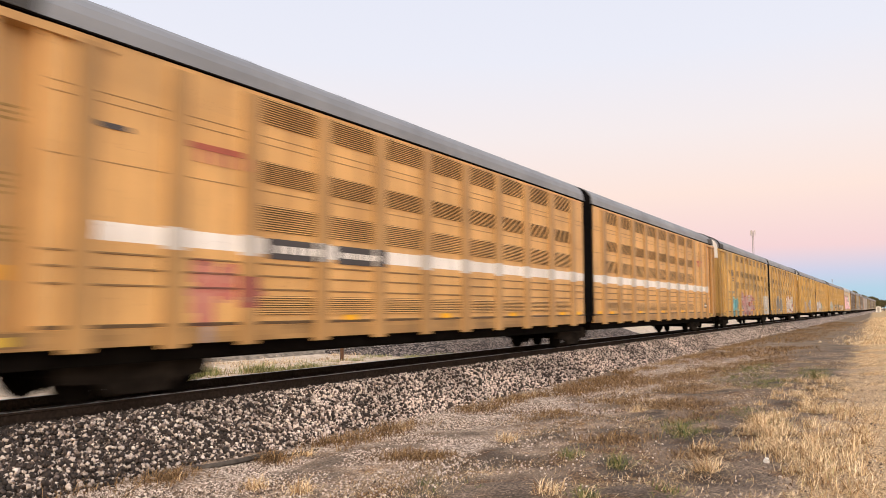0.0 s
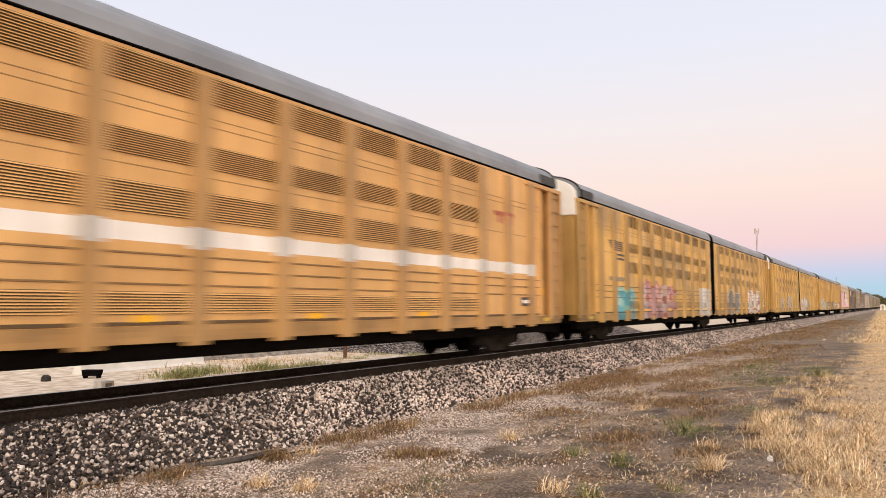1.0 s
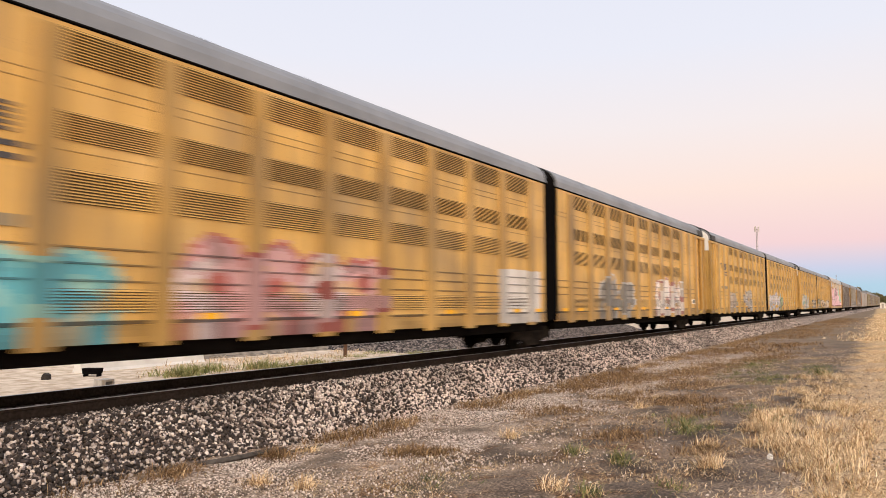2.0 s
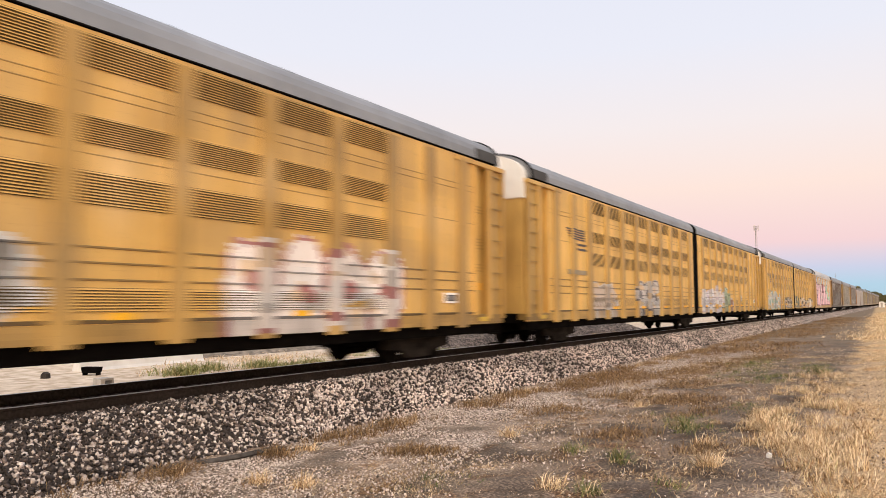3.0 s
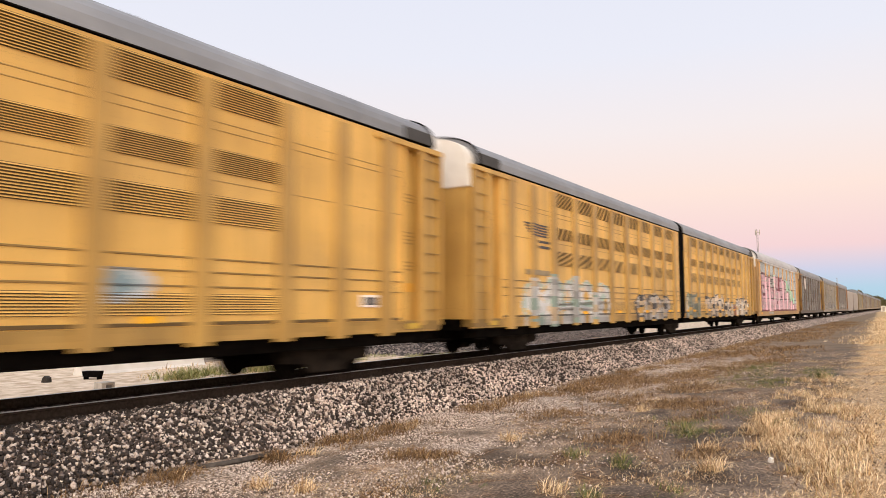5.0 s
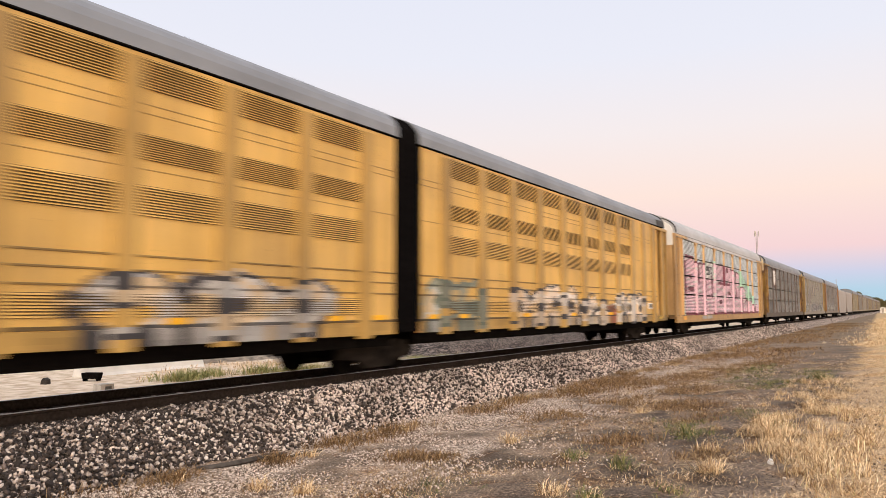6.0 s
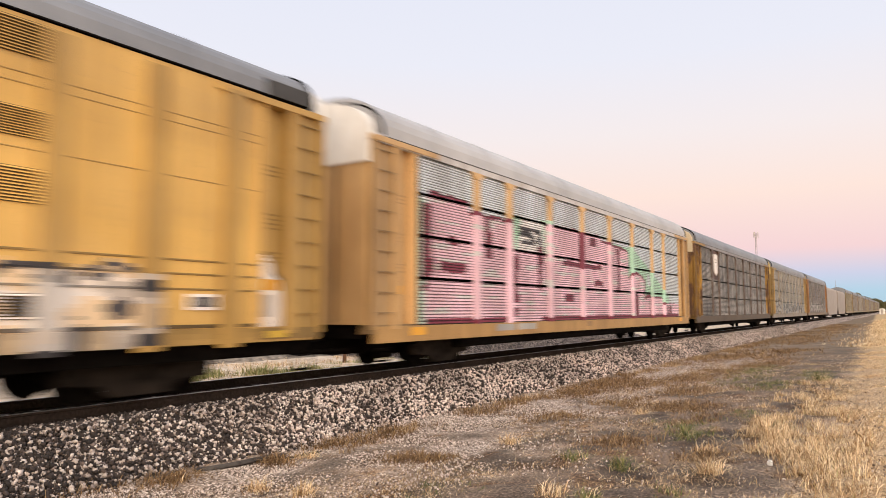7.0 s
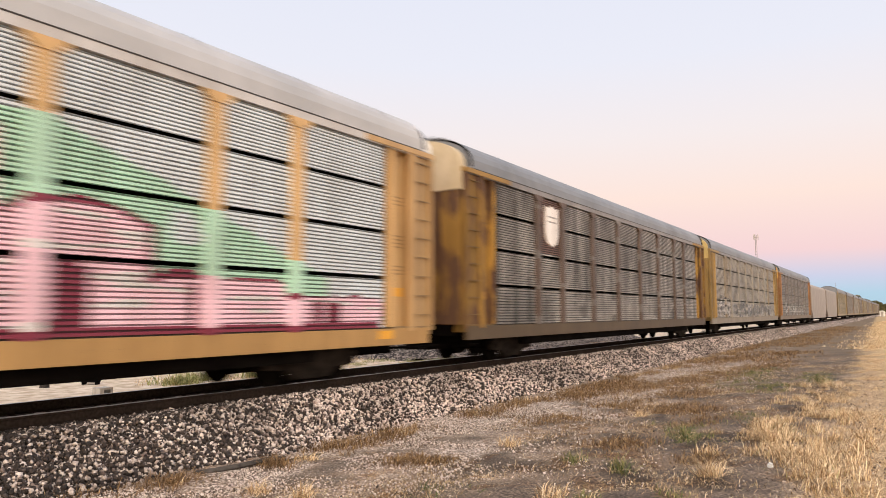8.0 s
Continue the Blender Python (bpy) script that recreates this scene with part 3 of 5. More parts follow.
    fas.box(HALF - 0.1, HALF + 0.01, Y(0.5), Y(length - 1.1), 5.318, 5.345, GRIME_AND_GAP)
    part("eave_strip", fas, M_BLACK, car, "dark strip standing for the unlit gap below the roof edge")
    roof(car, Y(0.45), Y(length - 1.1), M_ROOF)


def articulated_car(s_front, s_joint, s_rear, paint, label, plates):
    car = thing("autorack_car", label, "railway car", "cars of the freight train")
    CARS.append((car, s_joint))
    l1, l2 = s_joint - s_front, s_rear - s_joint
    rack_unit(car, -1, paint, l1)
    rack_unit(car, 1, paint, l2)
    car_end(car, -l1, 1, paint, tuple(k * 0.4 for k in YEL), M_ROOF, M_WHITE, cheeks=True)
    car_end(car, l2, -1, paint, tuple(k * 0.4 for k in YEL), M_ROOF, M_WHITE, cheeks=True)
    j = Build()
    prof = [(1.50, 0.9), (1.50, 5.33)] + [(1.52 * math.cos(math.pi * i / 12), 5.33 + 0.84 * math.sin(math.pi * i / 12) ** 0.8) for i in range(1, 12)] + [(-1.5, 5.33), (-1.5, 0.9)]
    j.prism(prof, "y", -0.48, 0.48)
    dia = part("diaphragm", j, M_BLACK, car, "black pleated rubber diaphragm at the joint")
    for y in (-0.3, -0.1, 0.1, 0.3):
        j = Build()
        j.prism([(x * 1.015, z + (0.02 if z > 5.3 else 0)) for x, z in prof], "y", y - 0.05, y + 0.05)
        part("pleat", j, M_BLACK, dia)
    truck(car, -0.5)
    truck(car, -l1 + 4.25)
    truck(car, l2 - 4.25)
    for (y0, y1, z0, z1, c) in plates:
        p = Build()
        k = 0.02 if c == BLK else 0.026
        p.box(HALF - 0.02, HALF - 0.02 + k + {WHT: 0.004, DARK: 0.010, GRY: 0.014}.get(c, 0.0), y0, y1, z0, z1, c)
        part("plate", p, M_PAINT, car)
        for u in POSTS:
            a, e = max(y0, math.copysign(u, y0) - 0.16), min(y1, math.copysign(u, y0) + 0.16)
            if a < e:
                q = Build()
                q.box(HALF + 0.05, HALF + 0.074 + (0.003 if c == WHT else 0), a, e, z0, z1, c)
                part("plate", q, M_PAINT, car)
    return car


def corrugated_car(s0, s1, paint, frame_col, label, posts, sill, mat_roof, white, fine=True, ends=False, coat=None):
    """A single rack car with ribbed steel side screens."""
    car = thing("autorack_car", label, "railway car", "cars of the freight train")
    mid = (s0 + s1) / 2
    CARS.append((car, mid))
    h = (s1 - s0) / 2
    edges = [2.6] + list(posts) + [s1 - s0 - 2.6]
    zs, xs = [], []
    for lo, hi in ((1.09, 2.14), (2.22, 3.16), (3.24, 4.17), (4.25, 5.10)):
        n = 13 if fine else 6
        zs += [lo - 0.006]
        xs += [-0.05]
        for i in range(n):
            p = (hi - lo) / n
            zs += [lo + p * i, lo + p * (i + 0.5), lo + p * (i + 0.62), lo + p * (i + 0.93)]
            xs += [0.0, 0.0, -0.03, -0.03]
        zs += [hi, hi + 0.006]
        xs += [0.0, -0.05]
    depth = dict(zip(zs, xs))

    for a, c in zip(edges, edges[1:]):
        b = Build()
        us = [u - h for u in arange(a, c, 0.13 if fine else 0.6)]
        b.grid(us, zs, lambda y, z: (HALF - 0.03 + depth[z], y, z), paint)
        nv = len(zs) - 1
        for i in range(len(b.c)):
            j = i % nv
            # Trough paint darkened for the unlit perforations; near-black fills the gaps between screens.
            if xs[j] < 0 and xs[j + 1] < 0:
                b.c[i] = GRIME_AND_GAP if min(xs[j], xs[j + 1]) < -0.045 and xs[j] == xs[j + 1] else tuple(k * (0.22 if ends else 0.14) for k in b.c[i])
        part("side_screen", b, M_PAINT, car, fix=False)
    for k, u in enumerate(posts):
        b = Build()
        pz = arange(1.05, 5.06, 0.12)
        ring = [(HALF - 0.05, -0.15), (HALF + 0.03, -0.13), (HALF + 0.03, 0.13), (HALF - 0.05, 0.15)]
        # Posts of the plain cars painted darker to offset their brighter proud faces.
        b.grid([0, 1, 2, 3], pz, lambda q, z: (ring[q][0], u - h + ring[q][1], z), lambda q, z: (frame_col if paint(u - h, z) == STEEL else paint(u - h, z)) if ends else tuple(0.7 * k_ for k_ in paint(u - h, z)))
        g = Build()
        g.prism([(u - h - 0.14, 4.94), (u - h + 0.14, 4.94), (u - h + 0.30, 5.06), (u - h + 0.30, 5.12), (u - h - 0.30, 5.12), (u - h - 0.30, 5.06)], "x", HALF - 0.05, HALF + 0.045, frame_col if ends else tuple(0.85 * k_ for k_ in paint(u - h, 3.0)))
        part("gusset", g, M_PAINT, car)
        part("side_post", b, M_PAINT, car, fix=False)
    b = Build()
    b.box(-HALF, -HALF + 0.05, -h + 0.9, h - 0.9, 1.0, 5.2, frame_col)
    b.box(-HALF + 0.06, HALF - 0.1, -h + 0.9, h - 0.9, 0.95, 1.05, GRIME_AND_GAP)
    b.box(HALF - 0.14, HALF - 0.08, -h + 2.5, h - 2.5, 1.0, 5.2, GRIME_AND_GAP)
    part("body", b, M_PAINT, car)
    s = Build()
    s.box(HALF - 0.1, HALF + 0.02, -h + 0.9, h - 0.9, 0.70, 1.06, sill)
    part("side_sill", s, M_PAINT, car, "flat car side sill")
    ch = Build()
    ch.box(HALF - 0.08, HALF + 0.03, -h + 0.9, h - 0.9, 5.12, 5.30, (0.56, 0.55, 0.55) if mat_roof == M_ROOF_PALE else (0.26, 0.25, 0.25))
    ch.box(HALF - 0.06, HALF + 0.036, -h + 1.2, h - 1.2, 5.27, 5.295, GRIME_AND_GAP)
    part("top_chord", ch, M_PAINT, car)
    un = Build()
    un.box(-0.4, 0.4, -h + 0.8, h - 0.8, 0.42, 0.95)
    part("centre_sill", un, M_UNDER, car, "black centre sill")
    for sx in (1, -1):
        un = Build()
        un.box(min(sx * 1.2, sx * 1.4), max(sx * 1.2, sx * 1.4), -h + 4.6, h - 4.6, 0.46, 0.7)
        part("side_beam", un, M_UNDER, car, "black side beam")
    roof(car, -h + 1.1, h - 1.1, mat_roof, eave=5.30, crown=1.04 if mat_roof == M_ROOF_PALE else 0.98, label="pale metal roof" if mat_roof == M_ROOF_PALE else "grey metal roof")
    flat = lambda y, z: frame_col
    car_end(car, -h, 1, flat, tuple(k * 0.4 for k in frame_col), mat_roof, white, coat)
    car_end(car, h, -1, flat, tuple(k * 0.4 for k in frame_col), mat_roof, white, coat)
    truck(car, -h + 4.3)
    truck(car, h - 4.3)
    return car


def hopper_car(s0, s1, col, label):
    car = thing("hopper_car", label, "railway car", "cars of the freight train")
    CARS.append((car, (s0 + s1) / 2))
    h = (s1 - s0) / 2
    b = Build()
    low = h - 1.0
    b.prism([(-low, 1.7), (-low + 1.6, 0.6), (low - 1.6, 0.6), (low, 1.7), (low, 4.75), (-low, 4.75)], "x", -1.52, 1.52, col)
    b.prism([(1.52, 4.75), (1.35, 5.05), (0.5, 5.25), (-0.5, 5.25), (-1.35, 5.05), (-1.52, 4.75)], "y", -low, low, col)
    part("body", b, M_PAINT, car, smooth=False)
    w = Build()
    w.box(-0.4, 0.4, -h + 1, h - 1, 5.26, 5.36, tuple(k * 0.6 for k in col))
    part("walkway", w, M_PAINT, car)
    un = Build()
    un.box(-0.4, 0.4, -h + 0.1, h - 0.1, 0.75, 1.05)
    un.box(-1.4, 1.4, -h + 0.6, -h + 0.8, 0.8, 1.2)
    un.box(-1.4, 1.4, h - 0.8, h - 0.6, 0.8, 1.2)
    part("underframe", un, M_UNDER, car)
    truck(car, -h + 2.2)
    truck(car, h - 2.2)
    return car


PINK, MAROON, MINT, PALE = (0.88, 0.60, 0.70), (0.22, 0.03, 0.06), (0.48, 0.75, 0.59), (0.70, 0.66, 0.64)
DARK = (0.07, 0.065, 0.07)
BLK, GRY, WHT, BLUE, RED = (0.06, 0.055, 0.06), (0.22, 0.215, 0.20), (0.88, 0.85, 0.82), (0.12, 0.42, 0.50), (0.40, 0.10, 0.06)

# places of the couplings and joints at 0 s
A0, AJ, AB, BJ, BC, CJ, CD, DJ, DE, EF, FG, GH, HI, IJ = 2.55, 24.63, 46.75, 68.87, 91.0, 113.03, 135.1, 157.16, 179.25, 207.65, 236.0, 265.2, 294.5, 341.0

stripe = [(-19.0, -0.55, 2.37, 2.67, WHT, None, 0, 1), (0.55, 19.2, 2.37, 2.67, WHT, None, 0, 1), (-17.2, -15.85, 1.3, 2.2, (0.52, 0.22, 0.17), (0.48, 0.15, 0.12), 3, 5)]
articulated_car(A0, AJ, AB, tags_paint(aged(TAN, 0.25, 61), stripe), "tan-yellow articulated autorack with a white waist stripe",
                [(-15.7, -14.3, 2.31, 2.68, BLK), (-13.85, -12.3, 2.31, 2.68, BLK)] + [(-15.5 + k * 0.24, -15.34 + k * 0.24, 2.42, 2.56, WHT) for k in range(5)] +
                [(-13.7 + k * 0.2, -13.56 + k * 0.2, 2.43, 2.55, WHT) for k in range(6)] +
                [(-17.4, -16.3, 4.02, 4.12, RED)] + [(-17.25 + k * 0.3, -17.1 + k * 0.3, 3.8, 4.02, (0.5, 0.2, 0.12)) for k in range(4)] +
                [(16.9, 18.0, 4.02, 4.12, RED)] + [(17.1 + k * 0.25, 17.22 + k * 0.25, 3.8, 4.02, (0.5, 0.2, 0.12)) for k in range(4)] +
                [(18.5, 19.0, 1.42, 1.68, BLK), (18.55, 18.95, 1.5, 1.6, WHT), (-19.0, -18.45, 4.02, 4.1, BLK)])
b_tags = [(-17.4, -15.05, 0.95, 2.2, BLUE, (0.30, 0.55, 0.50), 2, 2), (-14.0, -8.75, 0.95, 2.5, (0.62, 0.36, 0.36), (0.42, 0.12, 0.10), 4, 3), (-3.4, -0.85, 0.92, 2.42, (0.76, 0.72, 0.68), None, 0, 4),
          (4.65, 8.5, 0.88, 2.4, (0.30, 0.28, 0.25), None, 2, 5), (11.5, 16.6, 0.88, 2.5, (0.88, 0.80, 0.75), (0.42, 0.18, 0.17), 4, 6)]
LOGO = [(-18.2 + 0.1 * i, -16.55, 3.98 - i * 0.085, 4.03 - i * 0.085, BLK) for i in range(5)] + [(-17.2, -16.4, 3.45, 3.52, BLK), (-17.2, -16.4, 3.28, 3.36, BLK), (-18.1, -16.4, 2.42, 2.58, (0.28, 0.22, 0.13))]
PLACARD = [(18.3, 18.85, 1.42, 1.68, WHT), (18.35, 18.8, 1.47, 1.63, DARK)] + [(18.38 + 0.1 * i, 18.44 + 0.1 * i, 1.5, 1.6, GRY) for i in range(4)]
articulated_car(AB, BJ, BC, tags_paint(aged((0.70, 0.42, 0.11), 0.7, 62), b_tags), "faded yellow articulated autorack with sprayed lettering", LOGO + PLACARD)
c_tags = [(-15.85, -13.3, 1.0, 2.2, (0.60, 0.5, 0.42), None, 3, 7), (-10.65, -7.15, 0.98, 2.6, (0.62, 0.58, 0.55), (0.12, 0.11, 0.13), 3, 8),
          (1.3, 6.9, 0.88, 2.36, (0.86, 0.84, 0.88), (0.66, 0.60, 0.70), 5, 9), (6.9, 9.1, 0.90, 2.40, (0.36, 0.44, 0.30), (0.16, 0.2, 0.13), 1, 10), (9.1, 10.6, 0.90, 1.7, (0.42, 0.2, 0.12), None, 1, 11),
          (12.6, 13.5, 1.5, 2.0, (0.25, 0.36, 0.42), None, 1, 17)]
articulated_car(BC, CJ, CD, tags_paint(aged(YEL, 0.28, 63), c_tags), "yellow articulated autorack with white sprayed lettering", LOGO + PLACARD)
d_tags = [(-18.35, -10.9, 0.9, 2.35, (0.66, 0.68, 0.70), (0.38, 0.52, 0.47), 5, 12), (-7.7, -2.45, 0.95, 2.1, (0.56, 0.53, 0.50), BLK, 3, 13), (0.65, 3.6, 0.95, 2.2, (0.30, 0.32, 0.25), (0.17, 0.2, 0.16), 2, 14),
          (5.0, 10.2, 0.88, 2.2, (0.84, 0.70, 0.56), BLK, 4, 15), (10.2, 13.0, 0.88, 1.9, (0.84, 0.72, 0.60), BLK, 3, 25), (13.0, 14.0, 0.88, 1.75, (0.50, 0.16, 0.07), None, 1, 26),
          (14.0, 17.7, 0.88, 2.1, (0.86, 0.76, 0.66), BLK, 3, 27)]
d_car = articulated_car(CD, DJ, DE, tags_paint(aged(YEL, 0.32, 64), d_tags), "bright yellow articulated autorack with multicoloured sprayed lettering", LOGO + PLACARD)

for grow, deep, col in ((0.05, 0.0, BLK), (0.0, 0.004, (0.82, 0.78, 0.74))):
    fig = Build()
    fig.prism([(19.68 - grow, 1.12), (20.46 + grow * 0.5, 1.12), (20.46 + grow * 0.5, 1.7), (20.40 + grow, 1.95 + grow), (20.22 + grow, 2.06 + grow), (20.16 + grow, 2.3), (20.06, 2.42 + grow), (19.86, 2.42 + grow), (19.74 - grow, 2.25)],
              "x", HALF - 0.19, HALF - 0.168 + deep, col)
    part("sprayed_figure", fig, M_PAINT, d_car)
fig = Build()
fig.box(HALF - 0.175, HALF - 0.158, 19.95, 20.2, 1.3, 1.7, (0.42, 0.40, 0.38))
part("sprayed_figure", fig, M_PAINT, d_car)

STEEL = (0.70, 0.77, 0.82)
E_POSTS = [5.27, 7.17, 9.99, 12.77, 15.63, 18.41, 21.23, 23.13]
eh = (EF - DE) / 2
STROKES = [(2.75, 3.15, 2.2, 4.0), (3.5, 4.8, 2.38, 2.62), (3.9, 4.3, 3.05, 3.3), (5.75, 6.1, 2.85, 3.95), (7.45, 7.75, 1.65, 3.1), (9.05, 9.35, 2.05, 3.45), (11.2, 12.0, 1.70, 1.98),
           (11.0, 14.6, 2.93, 3.1), (12.55, 12.95, 2.9, 4.2), (14.0, 14.9, 2.3, 2.5), (13.6, 14.2, 3.8, 4.1), (16.5, 16.85, 2.1, 3.9), (18.62, 19.15, 1.15, 2.2), (20.35, 21.0, 1.95, 2.12), (23.6, 23.9, 1.25, 1.6), (7.4, 7.7, 1.2, 1.5), (20.8, 21.0, 1.2, 1.9), (24.0, 24.4, 1.2, 1.6)]


def letter_top(u):
    """Upper edge of the pink lettering along the car."""
    if u < 3.0:
        return 3.4
    if u < 5.0:
        return 4.33
    if u < 7.2:
        return 4.05
    if u < 9.4:
        return 3.45
    if u < 14.8:
        return 4.24
    if u < 17.9:
        return 4.10 - 0.06 * (u - 14.8)
    if u < 20.2:
        return 3.05 - 0.25 * (u - 19.0) ** 2
    if u < 22.9:
        return 2.0
    return 1.75


def pink_paint(y, z):
    u = y + eh + 0.12 * noise.noise((y * 1.1, z * 1.1, 3))
    w = 0.05 * noise.noise((y * 2.2, z * 2.2, 8))
    for a, c, lo, hi in STROKES:
        if a < u < c and lo < z + w < hi:
            return MAROON
    if 7.25 < u < 9.7 and 3.22 < z < 4.2:
        if u < 7.6 + 0.4 * (z - 3.2) or u > 9.55:
            return MINT
        if 7.85 < u < 9.3 and 3.42 < z < 3.95 and (noise.noise((u * 3.4, z * 6.0, 6)) > -0.08 or z > 3.84):
            return BLK
        return (0.86, 0.85, 0.84)
    top = letter_top(u) + w
    if 2.85 < u < 25.7 and z < top:
        if (top - z < 0.09 and u < 20.3) or top - z < 0.035 or z < 1.2 or min(abs(u - k) for k in (2.9, 20.2)) < 0.12 and z > 1.9:
            return MAROON if not 7.2 < u < 9.4 else PINK
        m = 0.5 + 0.5 * noise.noise((y * 0.8, z, 5))
        if noise.noise((y * 0.8, z * 7.0, 17)) > 0.34:
            return (0.72, 0.70, 0.70)
        return tuple(f * (0.85 + 0.28 * m) for f in PINK)
    if 2.5 < u <= 2.85 and z < 4.1:
        return (0.52, 0.66, 0.56)
    if 15.8 < u < 24.0 and z + w < 4.05 - 0.36 * max(0, u - 18.6) and z > 1.2:
        return MINT if noise.noise((y * 0.9, z * 0.9, 11)) > -0.35 else STEEL
    if 9.3 < u < 10.3 and z < 4.3:
        return MINT
    return STEEL


pink_car = corrugated_car(DE, EF, pink_paint, (0.68, 0.44, 0.20), "steel-screened autorack with large pink sprayed lettering", E_POSTS, (0.42, 0.25, 0.09), M_ROOF_PALE, M_WHITE, ends=True)
for u0, u1, col in ((6.3, 7.4, (0.34, 0.33, 0.32)), (7.6, 8.8, (0.46, 0.45, 0.43)), (25.6, 26.1, (0.80, 0.40, 0.04)), (2.2, 2.8, (0.80, 0.40, 0.04)), (13.0, 13.5, (0.30, 0.18, 0.08))):
    patch = Build()
    patch.box(HALF + 0.0, HALF + 0.026, u0 - eh, u1 - eh, 0.84, 1.02, col)
    part("sill_patch", patch, M_PAINT, pink_car)


def rusty_paint(y, z):
    u = y + eh
    if 5.6 < u < 7.1 and z > 3.3:
        return (0.16, 0.085, 0.065)
    if min(abs(u - k) for k in E_POSTS) < 0.2:
        return (0.15, 0.10, 0.075) if noise.noise((y, z * 2, 4)) > -0.2 else (0.23, 0.2, 0.18)
    if z < 1.9 and u > 8 and noise.noise((y * 0.8, z * 1.6, 31)) > 0.12:
        return (0.40, 0.38, 0.36)
    m = noise.noise((y * 0.35, z * 0.5, 33))
    run = noise.noise((y * 3.0, z * 0.4, 35))
    k = 0.45 if run > 0.16 else -0.40 if run < -0.28 else 0.0
    return tuple(v * (1 + 0.45 * m - k) for v in (0.30, 0.285, 0.265))


RUSTY_END = (0.42, 0.24, 0.05)
rusty_car = corrugated_car(EF, FG, rusty_paint, RUSTY_END, "grimy grey-brown autorack with rusty yellow ends", E_POSTS, (0.09, 0.06, 0.03), M_ROOF, simple("cream_hood", (0.62, 0.50, 0.32), (0.72, 0.60, 0.42), 3, 0.7), coat=M_RUSTY)
emblem = Build()
mid_y = 6.3 - (FG - EF) / 2
emblem.prism([(mid_y - 0.50, 4.86), (mid_y - 0.28, 4.80), (mid_y, 4.90), (mid_y + 0.28, 4.80), (mid_y + 0.50, 4.86), (mid_y + 0.50, 3.95), (mid_y + 0.36, 3.68), (mid_y, 3.55), (mid_y - 0.36, 3.68), (mid_y - 0.50, 3.95)], "x", HALF - 0.06, HALF + 0.012, (0.86, 0.82, 0.79))
emblem_ob = part("emblem", emblem, M_PAINT, rusty_car, "worn white shield emblem")
for z in (4.34, 4.5):
    emblem = Build()
    emblem.box(HALF + 0.0, HALF + 0.018, mid_y - 0.32, mid_y + 0.32, z, z + 0.05, (0.35, 0.33, 0.32))
    part("emblem_bar", emblem, M_PAINT, emblem_ob)
g_tags = [(2.8 - eh, 6.4 - eh, 1.12, 2.4, (0.62, 0.60, 0.58), BLK, 3, 42), (7.5 - eh, 24 - eh, 1.12, 2.1, (0.20, 0.20, 0.21), (0.5, 0.48, 0.46), 9, 41)]


def tan_screen(y, z):
    u = y + eh
    if min(abs(u - k) for k in (5.3, 23.1)) < 0.55:
        return (0.36, 0.29, 0.20)
    m = noise.noise((y * 0.3, z * 0.5, 43))
    return tuple(v * (1 + 0.2 * m) for v in (0.42, 0.385, 0.335))


corrugated_car(FG, GH, tags_paint(tan_screen, g_tags), (0.42, 0.28, 0.10), "grey autorack with tan frame and dark sprayed lettering", E_POSTS, (0.26, 0.22, 0.17), M_ROOF, simple("yellow_hood", (0.55, 0.40, 0.14), (0.62, 0.47, 0.2), 3, 0.7), fine=True)
corrugated_car(GH, HI, tags_paint((0.24, 0.21, 0.19), [(4 - eh, 22 - eh, 1.2, 2.3, (0.44, 0.42, 0.40), (0.2, 0.18, 0.17), 8, 51)]), (0.40, 0.20, 0.07), "brown-grey autorack with rusty ends", E_POSTS, (0.2, 0.15, 0.1), M_ROOF, simple("ochre_hood", (0.55, 0.33, 0.08), (0.62, 0.4, 0.12), 3, 0.7), fine=False)
hopper_car(HI, (HI + IJ) / 2, (0.36, 0.31, 0.27), "dusty beige covered hopper car")
hopper_car((HI + IJ) / 2, IJ, (0.34, 0.29, 0.25), "dusty beige covered hopper car")
s = IJ
for i in range(12):
    base = [(0.34, 0.29, 0.20), (0.28, 0.25, 0.23), (0.36, 0.33, 0.29), (0.26, 0.22, 0.20)][i % 4]
    corrugated_car(s, s + 28.3, tags_paint(base, []), [(0.36, 0.27, 0.13), (0.27, 0.2, 0.13), (0.34, 0.30, 0.25)][i % 3], "weathered tan and grey autorack far down the train", E_POSTS, (0.3, 0.22, 0.12), M_ROOF, M_ROOF, fine=False)
    s += 28.3

